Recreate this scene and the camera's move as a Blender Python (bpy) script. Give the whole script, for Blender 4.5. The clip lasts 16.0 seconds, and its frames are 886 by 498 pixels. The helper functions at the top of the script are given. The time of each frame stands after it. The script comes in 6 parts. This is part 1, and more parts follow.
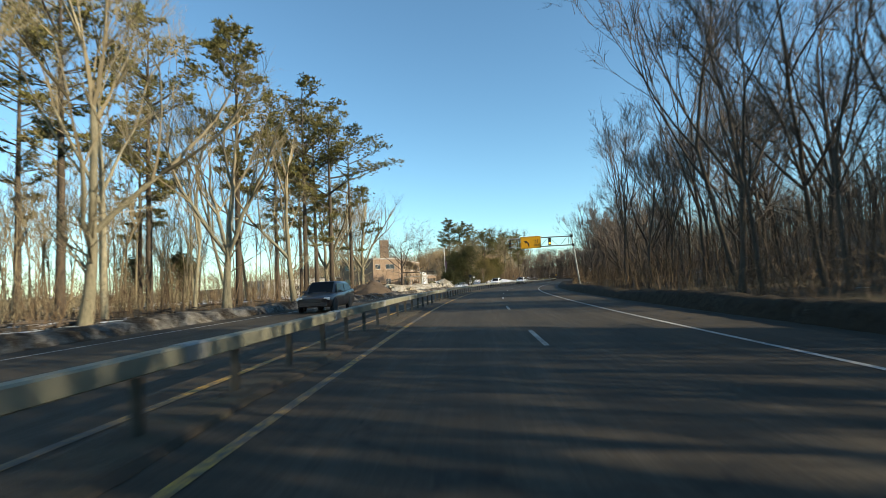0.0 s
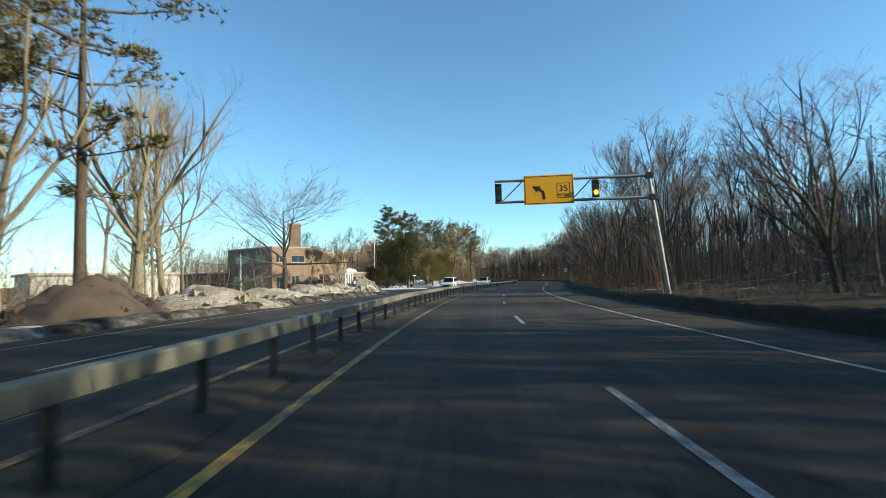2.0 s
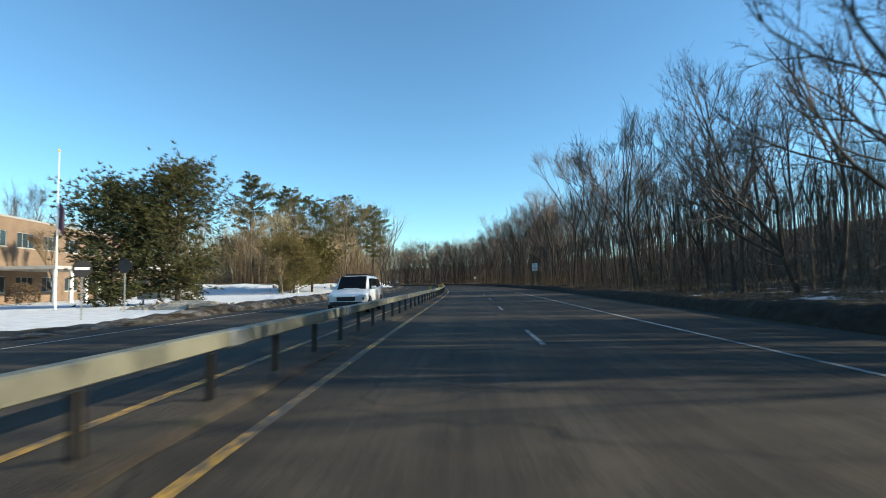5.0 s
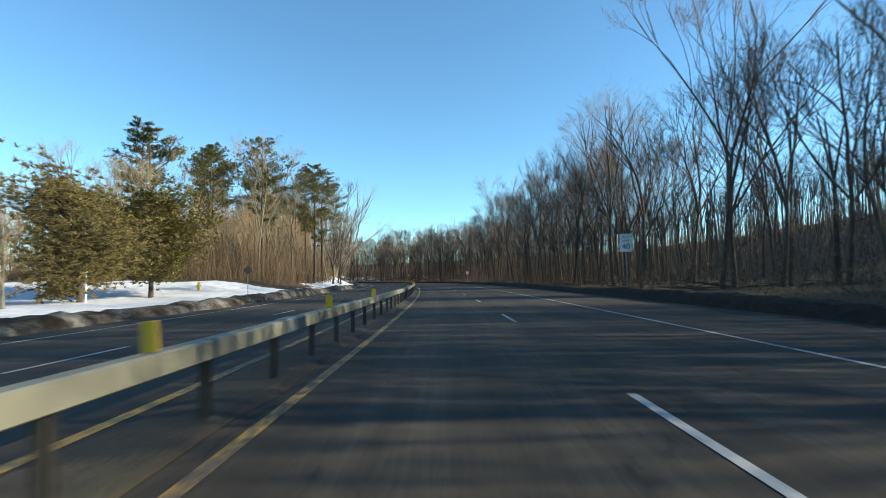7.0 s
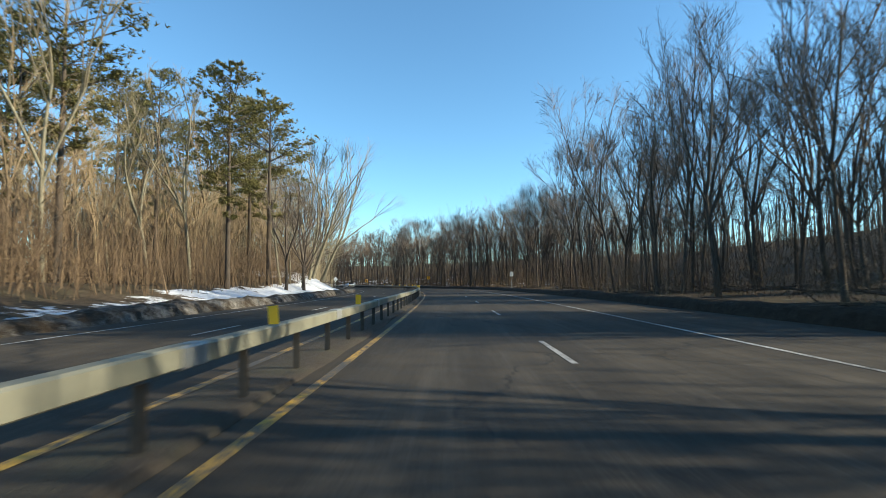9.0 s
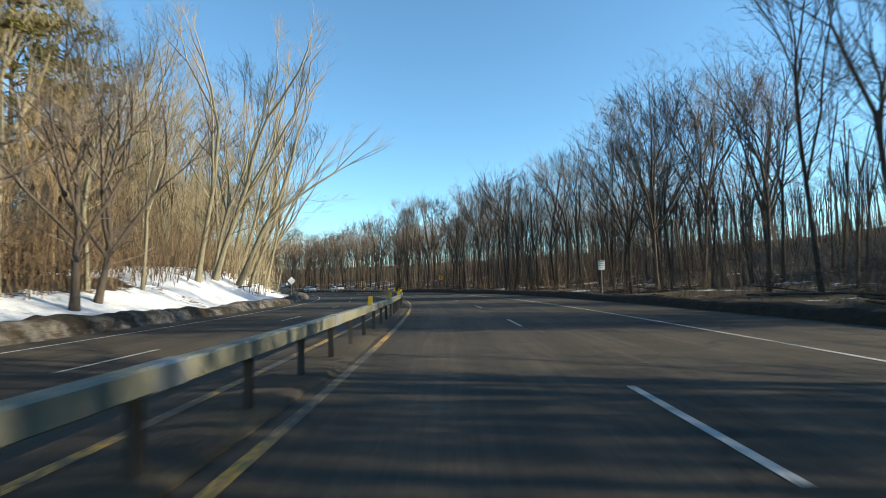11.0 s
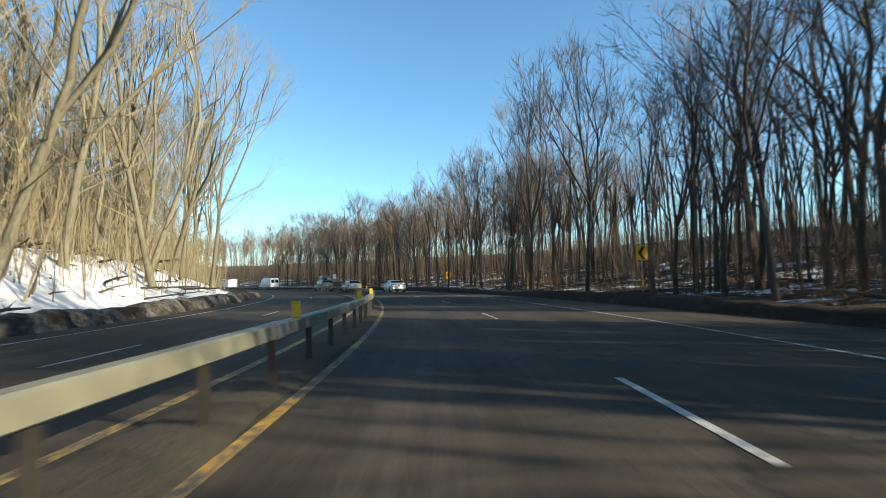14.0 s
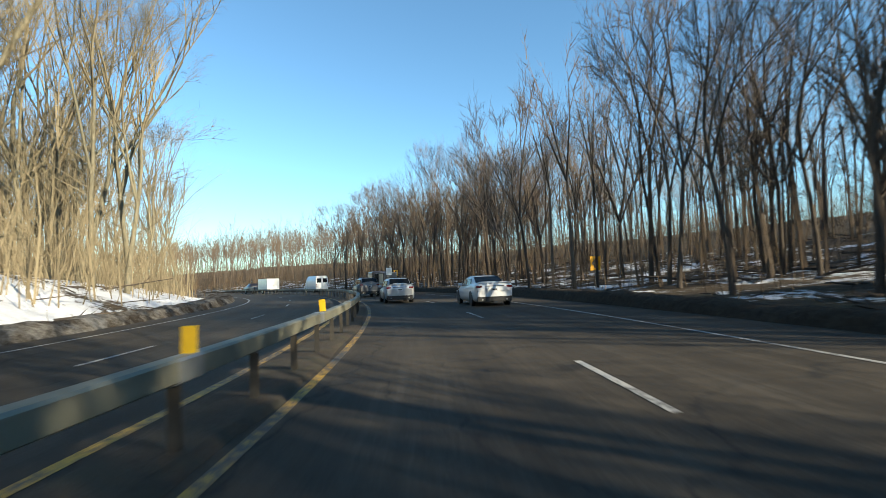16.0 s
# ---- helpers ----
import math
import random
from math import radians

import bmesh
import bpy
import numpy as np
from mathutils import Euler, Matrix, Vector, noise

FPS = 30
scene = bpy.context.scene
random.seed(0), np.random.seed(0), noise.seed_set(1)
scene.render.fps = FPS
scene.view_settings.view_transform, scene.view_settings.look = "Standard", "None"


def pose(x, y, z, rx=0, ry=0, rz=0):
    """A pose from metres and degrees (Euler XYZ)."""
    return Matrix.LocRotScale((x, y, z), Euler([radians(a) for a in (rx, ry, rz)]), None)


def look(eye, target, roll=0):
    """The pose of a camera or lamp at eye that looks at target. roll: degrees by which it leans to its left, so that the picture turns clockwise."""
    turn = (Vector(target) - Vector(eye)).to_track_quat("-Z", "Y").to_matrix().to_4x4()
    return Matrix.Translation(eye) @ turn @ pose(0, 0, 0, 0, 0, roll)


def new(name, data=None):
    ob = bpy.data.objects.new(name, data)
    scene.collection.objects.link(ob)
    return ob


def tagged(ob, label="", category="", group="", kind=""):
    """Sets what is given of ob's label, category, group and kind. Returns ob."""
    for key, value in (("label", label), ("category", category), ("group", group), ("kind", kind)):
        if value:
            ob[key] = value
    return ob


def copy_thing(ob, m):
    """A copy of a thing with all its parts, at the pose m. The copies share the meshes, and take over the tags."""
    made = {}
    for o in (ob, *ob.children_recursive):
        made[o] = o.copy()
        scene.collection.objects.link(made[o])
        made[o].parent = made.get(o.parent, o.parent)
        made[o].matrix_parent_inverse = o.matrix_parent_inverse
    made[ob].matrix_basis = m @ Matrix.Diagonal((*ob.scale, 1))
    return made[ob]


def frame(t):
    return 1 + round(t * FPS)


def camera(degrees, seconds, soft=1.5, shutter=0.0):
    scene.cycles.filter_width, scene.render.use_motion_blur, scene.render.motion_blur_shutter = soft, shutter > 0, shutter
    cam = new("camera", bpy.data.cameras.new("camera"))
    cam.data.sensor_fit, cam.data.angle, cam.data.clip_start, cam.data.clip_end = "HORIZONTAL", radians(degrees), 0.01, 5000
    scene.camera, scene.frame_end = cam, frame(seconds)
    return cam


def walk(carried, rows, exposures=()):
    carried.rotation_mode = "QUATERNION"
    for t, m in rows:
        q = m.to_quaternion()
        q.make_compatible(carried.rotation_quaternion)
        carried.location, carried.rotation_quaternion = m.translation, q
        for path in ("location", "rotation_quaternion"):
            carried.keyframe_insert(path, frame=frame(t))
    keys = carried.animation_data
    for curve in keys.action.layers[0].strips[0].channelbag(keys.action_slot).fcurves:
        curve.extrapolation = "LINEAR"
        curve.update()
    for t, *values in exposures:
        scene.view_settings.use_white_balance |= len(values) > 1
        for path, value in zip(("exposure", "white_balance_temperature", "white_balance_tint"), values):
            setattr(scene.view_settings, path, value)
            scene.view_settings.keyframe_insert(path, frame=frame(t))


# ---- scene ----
cam = camera(82.0, 16.0, soft=0.8, shutter=0.2)
PATH = [
    (0.0, (0.000, 0.000, 1.304), (0.000, 9.979, 1.954), -2.60),
    (0.5, (0.407, 10.931, 1.292), (0.669, 20.909, 1.907), -2.05),
    (1.0, (1.034, 21.784, 1.301), (1.595, 31.750, 1.907), -1.92),
    (1.5, (1.939, 32.441, 1.299), (2.736, 42.391, 1.897), -1.67),
    (2.0, (3.095, 43.057, 1.291), (4.172, 52.980, 1.907), -1.52),
    (2.5, (4.584, 53.721, 1.275), (5.985, 63.604, 1.887), -1.63),
    (3.0, (6.539, 64.386, 1.278), (8.279, 74.216, 1.877), -1.62),
    (3.5, (8.794, 75.069, 1.280), (10.833, 84.842, 1.865), -1.69),
    (4.0, (11.368, 85.633, 1.296), (13.666, 95.347, 1.891), -1.59),
    (4.5, (14.169, 96.106, 1.298), (16.657, 105.769, 1.964), -1.41),
    (5.0, (17.218, 106.568, 1.289), (19.888, 116.183, 1.936), -1.27),
    (5.5, (20.475, 117.069, 1.289), (23.285, 126.647, 1.895), -1.16),
    (6.0, (23.879, 127.647, 1.287), (26.766, 137.205, 1.836), -1.08),
    (6.5, (27.341, 138.329, 1.314), (30.249, 147.882, 1.846), -1.07),
    (7.0, (30.795, 149.109, 1.291), (33.684, 158.665, 1.865), -1.10),
    (7.5, (34.204, 159.927, 1.276), (37.032, 169.502, 1.847), -0.83),
    (8.0, (37.372, 170.388, 1.261), (40.009, 180.016, 1.865), -0.65),
    (8.5, (40.236, 180.322, 1.297), (42.700, 189.990, 1.965), -0.65),
    (9.0, (42.815, 190.011, 1.290), (45.141, 199.715, 1.946), -0.59),
    (9.5, (45.256, 199.705, 1.288), (47.480, 209.435, 1.902), -0.73),
    (10.0, (47.639, 209.502, 1.290), (49.791, 219.249, 1.909), -1.02),
    (10.5, (49.984, 219.445, 1.289), (52.061, 229.205, 1.935), -1.24),
    (11.0, (52.264, 229.537, 1.293), (54.230, 239.317, 1.985), -1.28),
    (11.5, (54.416, 239.746, 1.298), (56.200, 249.561, 1.993), -1.03),
    (12.0, (56.345, 249.971, 1.293), (57.864, 259.830, 1.993), -0.57),
    (12.5, (57.953, 260.045, 1.277), (59.136, 269.950, 1.973), -0.31),
    (13.0, (59.078, 269.891, 1.289), (59.845, 279.839, 1.956), -0.55),
    (13.5, (59.638, 279.397, 1.294), (59.861, 289.373, 1.947), -0.90),
    (14.0, (59.700, 288.525, 1.261), (59.318, 298.498, 1.885), -1.09),
    (14.5, (59.328, 297.458, 1.290), (58.377, 307.393, 1.909), -1.31),
    (15.0, (58.483, 306.353, 1.286), (57.063, 316.232, 1.916), -1.33),
    (15.5, (57.263, 315.294, 1.270), (55.480, 325.113, 1.917), -1.60),
    (16.0, (55.251, 324.350, 1.321), (53.019, 334.080, 1.918), -2.12),
]
walk(cam, [(t, look(eye, target, roll)) for t, eye, target, roll in PATH],
     [(0.0, 0.82, 7300, 7), (1.0, 0.80, 7250, 7), (2.0, 0.76, 6800, 6), (4.0, 0.72, 6600, 6), (6.5, 0.92, 6600, 5), (9.0, 1.02, 6700, 5), (12.0, 1.06, 7000, 6), (16.0, 1.05, 7050, 6)])

# ---- light ----
world = bpy.data.worlds.new("sky")
scene.world = world
world.use_nodes = True
SUN_AZ = math.atan2(0.93, -0.36)   # clockwise from +y, towards the sun
SUN_EL = radians(22.0)
wn = world.node_tree
sky = wn.nodes.new("ShaderNodeTexSky")
sky.sky_type = 'NISHITA'
sky.sun_disc = False
sky.sun_elevation = SUN_EL
sky.sun_rotation = SUN_AZ
sky.air_density = 1.0
sky.dust_density = 0.05
sky.altitude = 500.0
sky.ozone_density = 2.5
wn.nodes["Background"].inputs[1].default_value = 0.126
tint = wn.nodes.new("ShaderNodeMix")
tint.data_type, tint.blend_type = 'RGBA', 'MULTIPLY'
tint.inputs[0].default_value = 1.0
tint.inputs[7].default_value = (0.70, 0.985, 1.07, 1)   # clear, cold winter air
wn.links.new(sky.outputs[0], tint.inputs[6])
wn.links.new(tint.outputs[2], wn.nodes["Background"].inputs[0])
sun_data = bpy.data.lights.new("sun", 'SUN')
sun_data.energy = 5.0
sun_data.angle = radians(0.45)
sun_data.color = (1.0, 0.90, 0.72)
sun = new("sun", sun_data)
sun.matrix_world = look((0, 0, 60), (-math.sin(SUN_AZ) * math.cos(SUN_EL) * 10, -math.cos(SUN_AZ) * math.cos(SUN_EL) * 10, 60 - math.sin(SUN_EL) * 10))

# ---- the line of the road ----
KNOT_S = [-200] + list(range(0, 331, 15)) + [345, 360, 375, 390, 405, 420, 450, 500, 600, 900]
KNOT_H = [-2.0, -2.36, -3.46, -5.37, -7.5, -10.11, -12.58, -14.79, -16.62, -17.87, -18.18, -17.8, -17.09, -15.98, -14.76,
          -13.96, -13.27, -12.2, -10.35, -7.09, -2.45, 2.4, 7.16, 12.0, 17.5, 22.8, 29, 35.5, 42, 48, 59, 69, 74, 74]
LS = np.arange(-200, 900, 0.5)
LH = np.radians(np.interp(LS, KNOT_S, KNOT_H))
LX = np.cumsum(-np.sin(LH)) * 0.5
LY = np.cumsum(np.cos(LH)) * 0.5
LX += 1.52 - LX[400]
LY += -0.055 - LY[400]


def heading(s):
    return float(np.interp(s, LS, LH))


def sway(s):
    return np.interp(s, [0, 34, 70, 94, 155, 180, 287, 340, 420], [-0.12, 0.0, -0.22, -0.22, 0.14, 0.05, 0.32, 0.32, 0.2])


def spot(s, d, z=0.0):
    """A place by its way along the lane line, its distance to the right of it, and its height."""
    h = heading(s)
    d = d + float(sway(s))
    return Vector((float(np.interp(s, LS, LX)) + d * math.cos(h), float(np.interp(s, LS, LY)) + d * math.sin(h), z))


def spots(s, d, z):
    h = np.interp(s, LS, LH)
    d = d + sway(s)
    return np.stack([np.interp(s, LS, LX) + d * np.cos(h), np.interp(s, LS, LY) + d * np.sin(h), z + 0 * s], -1)


def place(s, d, z=0.0, turn=0.0, scale=1.0):
    """A pose on the ground, facing along the road, turned by degrees."""
    return Matrix.LocRotScale(spot(s, d, z), Euler((0, 0, heading(s) + radians(turn))), (scale, scale, scale))


def edge_right(s):
    return np.interp(s, [0, 90, 165, 285, 345, 500], [3.6, 3.6, 3.8, 4.55, 3.65, 3.65])


def bank_right(s):
    return np.interp(s, [0, 85, 170, 290, 343, 500], [6.0, 6.1, 8.2, 8.6, 6.1, 6.1])


EDGE_LEFT, BANK_LEFT = -12.0, -13.3


def smooth(x):
    x = np.clip(x, 0, 1)
    return x * x * (3 - 2 * x)


def bumps(s, d, size, seed):
    """Soft uneven ground, by a few crossed waves."""
    r = np.random.RandomState(seed)
    out = 0
    for k in range(6):
        a, p, w = r.uniform(0, 6.28), r.uniform(0, 6.28), r.uniform(0.6, 1.9) / size
        out = out + np.sin((s * math.cos(a) + d * math.sin(a)) * w * 6.28 + p)
    return out / 3.0


def ground_height(s, d):
    s, d = np.asarray(s, float), np.asarray(d, float)
    right = d - bank_right(s) - 0.8
    left = BANK_LEFT - 0.8 - d
    slope = np.interp(s, [0, 250, 300, 340, 420, 600], [0.03, 0.035, 0.04, 0.085, 0.09, 0.06])
    up_r = slope * np.clip(right - 2.5, 0, 28) + 0.25 * smooth(right / 3) + np.interp(s, [0, 260, 320, 420], [0.17, 0.17, 0.11, 0.11]) * np.clip(right - 16, 0, 80)
    top = np.interp(s, [150, 199, 208, 222, 250, 266, 286, 335, 372, 400, 450], [0.0, 0.05, 1.5, 1.5, 1.3, 1.9, 3.5, 3.6, 2.4, 1.6, 1.6])
    reach = np.interp(s, [190, 210, 260, 290], [16, 11, 9, 9])
    up_l = top * smooth((left - 0.6) / reach) + 0.02 * np.clip(left - 10, 0, 60) * np.interp(s, [180, 220], [0.0, 1.0])
    rough_r = 0.10 * bumps(s, d, 9, 3) * smooth(right / 4) + 0.5 * bumps(s, d, 60, 4) * smooth((right - 15) / 30)
    rough_l = 0.08 * bumps(s, d, 8, 5) * smooth(left / 4) * np.interp(s, [100, 115, 195, 210], [1, 0.3, 0.3, 1.6])
    z = np.where(right > 0, up_r + rough_r, np.where(left > 0, up_l + rough_l, 0.0))
    return z - 0.06


def snow_cover(s, d):
    s, d = np.asarray(s, float), np.asarray(d, float)
    left, right = -d, d
    a = np.zeros_like(s)
    box = lambda s0, s1, soft: smooth((s - s0) / soft) * smooth((s1 - s) / soft)
    lawn = box(118, 213, 7) * smooth((left - 15.5) / 2) * smooth((72 - left) / 26)
    fade = smooth((105 - left) / 50)
    a = np.maximum(a, lawn)
    a = np.maximum(a, 0.54 * box(40, 122, 22) * smooth((left - 14) / 2) * fade)
    a = np.maximum(a, 0.47 * smooth((52 - s) / 22) * smooth((left - 16) / 4) * fade)
    a = np.maximum(a, 0.50 * box(208, 232, 5) * smooth((left - 14.5) / 1.5) * smooth((24 - left) / 5))
    a = np.maximum(a, 0.60 * box(224, 275, 6) * smooth((left - 14) / 1.5) * smooth((25 - left) / 5))
    a = np.maximum(a, np.interp(s, [290, 325, 345], [0.72, 0.76, 0.62]) * box(262, 372, 14) * smooth((left - 13.6) / 1.2) * np.interp(left, [24, 34], [1.0, 0.55]))
    a = np.maximum(a, 0.6 * smooth((s - 350) / 20) * smooth((left - 13.6) / 1.2))
    a = np.maximum(a, np.interp(s, [60, 90, 130, 200, 280, 330, 480, 520], [0.36, 0.44, 0.44, 0.30, 0.43, 0.47, 0.47, 0.38]) * smooth((right - bank_right(s) - 1.2) / 2) * np.interp(right, [28, 45], [1.0, 0.6]))
    return a


# ---- materials ----
class Nodes:
    """A material under work."""

    def __init__(self, name):
        self.m = bpy.data.materials.new(name)
        self.m.use_nodes = True
        self.t = self.m.node_tree
        self.b = self.t.nodes["Principled BSDF"]

    def add(self, kind, **values):
        n = self.t.nodes.new(kind)
        for k, v in values.items():
            n.inputs[k.replace("_", " ")].default_value = v
        return n

    def link(self, a, b):
        self.t.links.new(a, b)

    def coords(self):
        return self.add("ShaderNodeNewGeometry").outputs["Position"]

    def local(self):
        return self.add("ShaderNodeTexCoord").outputs["Object"]

    def noise(self, scale, detail=4.0, rough=0.55, vec=None, stretch=None):
        n = self.add("ShaderNodeTexNoise", Scale=scale, Detail=detail, Roughness=rough)
        v = vec if vec is not None else self.coords()
        if stretch:
            mp = self.add("ShaderNodeMapping")
            mp.inputs["Scale"].default_value = stretch
            self.link(v, mp.inputs["Vector"])
            v = mp.outputs[0]
        self.link(v, n.inputs["Vector"])
        return n.outputs["Fac"]

    def ramp(self, fac, stops):
        r = self.add("ShaderNodeValToRGB")
        e = r.color_ramp.elements
        while len(e) < len(stops):
            e.new(0.5)
        for el, (p, c) in zip(e, stops):
            el.position = p
            el.color = (*c, 1) if len(c) == 3 else c
        self.link(fac, r.inputs[0])
        return r.outputs[0]

    def math(self, op, a, b=None, c=None):
        n = self.add("ShaderNodeMath")
        n.operation = op
        for i, v in enumerate((a, b, c)):
            if v is None:
                continue
            if isinstance(v, (int, float)):
                n.inputs[i].default_value = v
            else:
                self.link(v, n.inputs[i])
        return n.outputs[0]

    def mix(self, fac, a, b, blend='MIX'):
        n = self.add("ShaderNodeMix")
        n.data_type = 'RGBA'
        n.blend_type = blend
        for sock, v in ((n.inputs[0], fac), (n.inputs[6], a), (n.inputs[7], b)):
            if isinstance(v, (int, float)):
                sock.default_value = v
            elif isinstance(v, tuple):
                sock.default_value = (*v, 1)
            else:
                self.link(v, sock)
        return n.outputs[2]

    def bump(self, height, strength=0.3, distance=0.02):
        n = self.add("ShaderNodeBump", Strength=strength, Distance=distance)
        self.link(height, n.inputs["Height"])
        self.link(n.outputs[0], self.b.inputs["Normal"])

    def done(self, color=None, rough=0.6, metal=0.0, **more):
        if color is not None:
            if isinstance(color, tuple):
                self.b.inputs["Base Color"].default_value = (*color, 1)
            else:
                self.link(color, self.b.inputs["Base Color"])
        if isinstance(rough, (int, float)):
            self.b.inputs["Roughness"].default_value = rough
        else:
            self.link(rough, self.b.inputs["Roughness"])
        self.b.inputs["Metallic"].default_value = metal
        for k, v in more.items():
            self.b.inputs[k.replace("_", " ")].default_value = v
        return self.m


def asphalt_mat():
    k = Nodes("asphalt")
    fine = k.noise(55, 5, 0.7)
    big = k.noise(0.22, 4, 0.6)
    mid = k.noise(1.6, 5, 0.65)
    col = k.ramp(big, [(0.3, (0.030, 0.0240, 0.0170)), (0.7, (0.055, 0.0445, 0.0320))])
    col = k.mix(k.ramp(mid, [(0.40, (0, 0, 0)), (0.75, (1, 1, 1))]), col, (0.084, 0.068, 0.050))
    col = k.mix(k.math('MULTIPLY', fine, 0.55), col, (0.024, 0.0205, 0.0165))
    # wheel tracks and tar seams, along the road
    at = k.add("ShaderNodeAttribute")
    at.attribute_name = "across"
    al = k.add("ShaderNodeAttribute")
    al.attribute_name = "along"
    flat = k.add("ShaderNodeCombineXYZ")
    k.link(at.outputs["Fac"], flat.inputs[0])
    k.link(al.outputs["Fac"], flat.inputs[1])
    streak = k.noise(5.0, 6, 0.7, flat.outputs[0], (1.0, 0.035, 1.0))
    col = k.mix(k.ramp(streak, [(0.46, (0, 0, 0)), (0.70, (0.42, 0.42, 0.42))]), col, (0.100, 0.086, 0.068))
    col = k.mix(k.ramp(streak, [(0.28, (0.4, 0.4, 0.4)), (0.44, (0, 0, 0))]), col, (0.020, 0.0165, 0.0125))
    grain = k.noise(24, 3, 0.8)
    col = k.mix(k.ramp(grain, [(0.52, (0, 0, 0)), (0.72, (0.5, 0.5, 0.5))]), col, (0.125, 0.108, 0.085))
    wob = k.math('MULTIPLY', k.noise(0.35, 2), 0.5)
    pos = k.math('ADD', at.outputs["Fac"], wob)
    track = k.math('ABSOLUTE', k.math('SUBTRACT', k.math('FRACT', k.math('DIVIDE', pos, 1.78)), 0.5))
    col = k.mix(k.ramp(track, [(0.12, (0.38, 0.38, 0.38)), (0.34, (0, 0, 0))]), col, (0.026, 0.0215, 0.0165))
    vor = k.add("ShaderNodeTexVoronoi", Scale=0.17)
    vor.feature = 'DISTANCE_TO_EDGE'
    nz = k.add("ShaderNodeTexNoise", Scale=0.9, Detail=4.0)
    k.link(k.coords(), nz.inputs["Vector"])
    warp = k.add("ShaderNodeVectorMath")
    warp.operation = 'MULTIPLY_ADD'
    k.link(nz.outputs["Color"], warp.inputs[0])
    warp.inputs[1].default_value = (1.6, 1.6, 0)
    k.link(k.coords(), warp.inputs[2])
    k.link(warp.outputs[0], vor.inputs["Vector"])
    crack = k.ramp(vor.outputs["Distance"], [(0.0, (1, 1, 1)), (0.006, (0, 0, 0))])
    col = k.mix(k.math('MULTIPLY', crack, 0.75), col, (0.012, 0.012, 0.012))
    k.bump(fine, 0.35, 0.01)
    return k.done(col, k.ramp(mid, [(0.3, (0.72, 0.72, 0.72)), (0.7, (0.9, 0.9, 0.9))]), Specular_IOR_Level=0.18)


def paint_mat(name, color, wear):
    k = Nodes(name)
    n = k.noise(9, 6, 0.75)
    m = k.noise(0.3, 4, 0.65)
    mask = k.ramp(k.math('ADD', k.math('MULTIPLY', n, 0.6), k.math('MULTIPLY', m, 0.4)), [(wear - 0.05, (0, 0, 0)), (wear + 0.06, (1, 1, 1))])
    dirt = k.mix(k.noise(25, 3), color, tuple(c * 0.7 for c in color))
    return k.done(k.mix(mask, (0.050, 0.047, 0.043), dirt), 0.7)


def ground_mat():
    k = Nodes("ground")
    at = k.add("ShaderNodeAttribute")
    at.attribute_name = "snow"
    a, b, c = k.noise(0.35, 6, 0.65), k.noise(2.5, 5, 0.65), k.noise(14, 4, 0.7)
    litter = k.ramp(b, [(0.28, (0.040, 0.028, 0.019)), (0.5, (0.085, 0.062, 0.040)), (0.72, (0.15, 0.112, 0.070))])
    litter = k.mix(k.ramp(a, [(0.45, (0, 0, 0)), (0.7, (0.6, 0.6, 0.6))]), litter, (0.095, 0.090, 0.045))
    litter = k.mix(k.math('MULTIPLY', c, 0.6), litter, (0.05, 0.038, 0.028))
    patch = k.math('ADD', k.math('MULTIPLY', a, 0.62), k.math('ADD', k.math('MULTIPLY', b, 0.28), k.math('MULTIPLY', c, 0.10)))
    level = k.math('SUBTRACT', k.math('ADD', at.outputs["Fac"], patch), 1.0)
    mask = k.ramp(k.math('ADD', level, 0.5), [(0.485, (0, 0, 0)), (0.53, (1, 1, 1))])
    snow = k.ramp(k.noise(1.1, 6, 0.7), [(0.3, (0.50, 0.51, 0.53)), (0.7, (0.76, 0.77, 0.79))])
    col = k.mix(mask, litter, snow)
    k.bump(k.math('ADD', b, k.math('MULTIPLY', c, 0.6)), 0.7, 0.12)
    return k.done(col, 0.9, Specular_IOR_Level=0.12)


def bank_mat(name, low):
    k = Nodes(name)
    a, b, c = k.noise(0.8, 6, 0.7), k.noise(4, 6, 0.7), k.noise(30, 3, 0.7)
    dirt = k.ramp(b, [(0.3, (0.016, 0.011, 0.007)), (0.7, (0.055, 0.041, 0.026))])
    ice = k.ramp(b, [(0.3, (0.08, 0.074, 0.064)), (0.7, (0.30, 0.285, 0.26))])
    mask = k.ramp(k.math('ADD', k.math('MULTIPLY', a, 0.7), k.math('MULTIPLY', c, 0.3)), [(low, (0, 0, 0)), (low + 0.16, (1, 1, 1))])
    k.bump(k.math('ADD', b, k.math('MULTIPLY', c, 0.4)), 0.8, 0.10)
    return k.done(k.mix(mask, dirt, ice), 0.85, Specular_IOR_Level=0.15)


def pile_mat():
    k = Nodes("dirty_snow")
    a, b, c = k.noise(0.9, 6, 0.7), k.noise(5, 6, 0.7), k.noise(30, 3, 0.7)
    dirt = k.ramp(b, [(0.3, (0.14, 0.112, 0.072)), (0.7, (0.32, 0.265, 0.18))])
    ice = k.ramp(b, [(0.3, (0.46, 0.43, 0.37)), (0.7, (0.74, 0.71, 0.65))])
    mask = k.ramp(k.math('ADD', k.math('MULTIPLY', a, 0.6), k.math('MULTIPLY', c, 0.4)), [(0.46, (0, 0, 0)), (0.66, (1, 1, 1))])
    k.bump(k.math('ADD', b, k.math('MULTIPLY', c, 0.5)), 0.8, 0.08)
    return k.done(k.mix(mask, dirt, ice), 0.75)


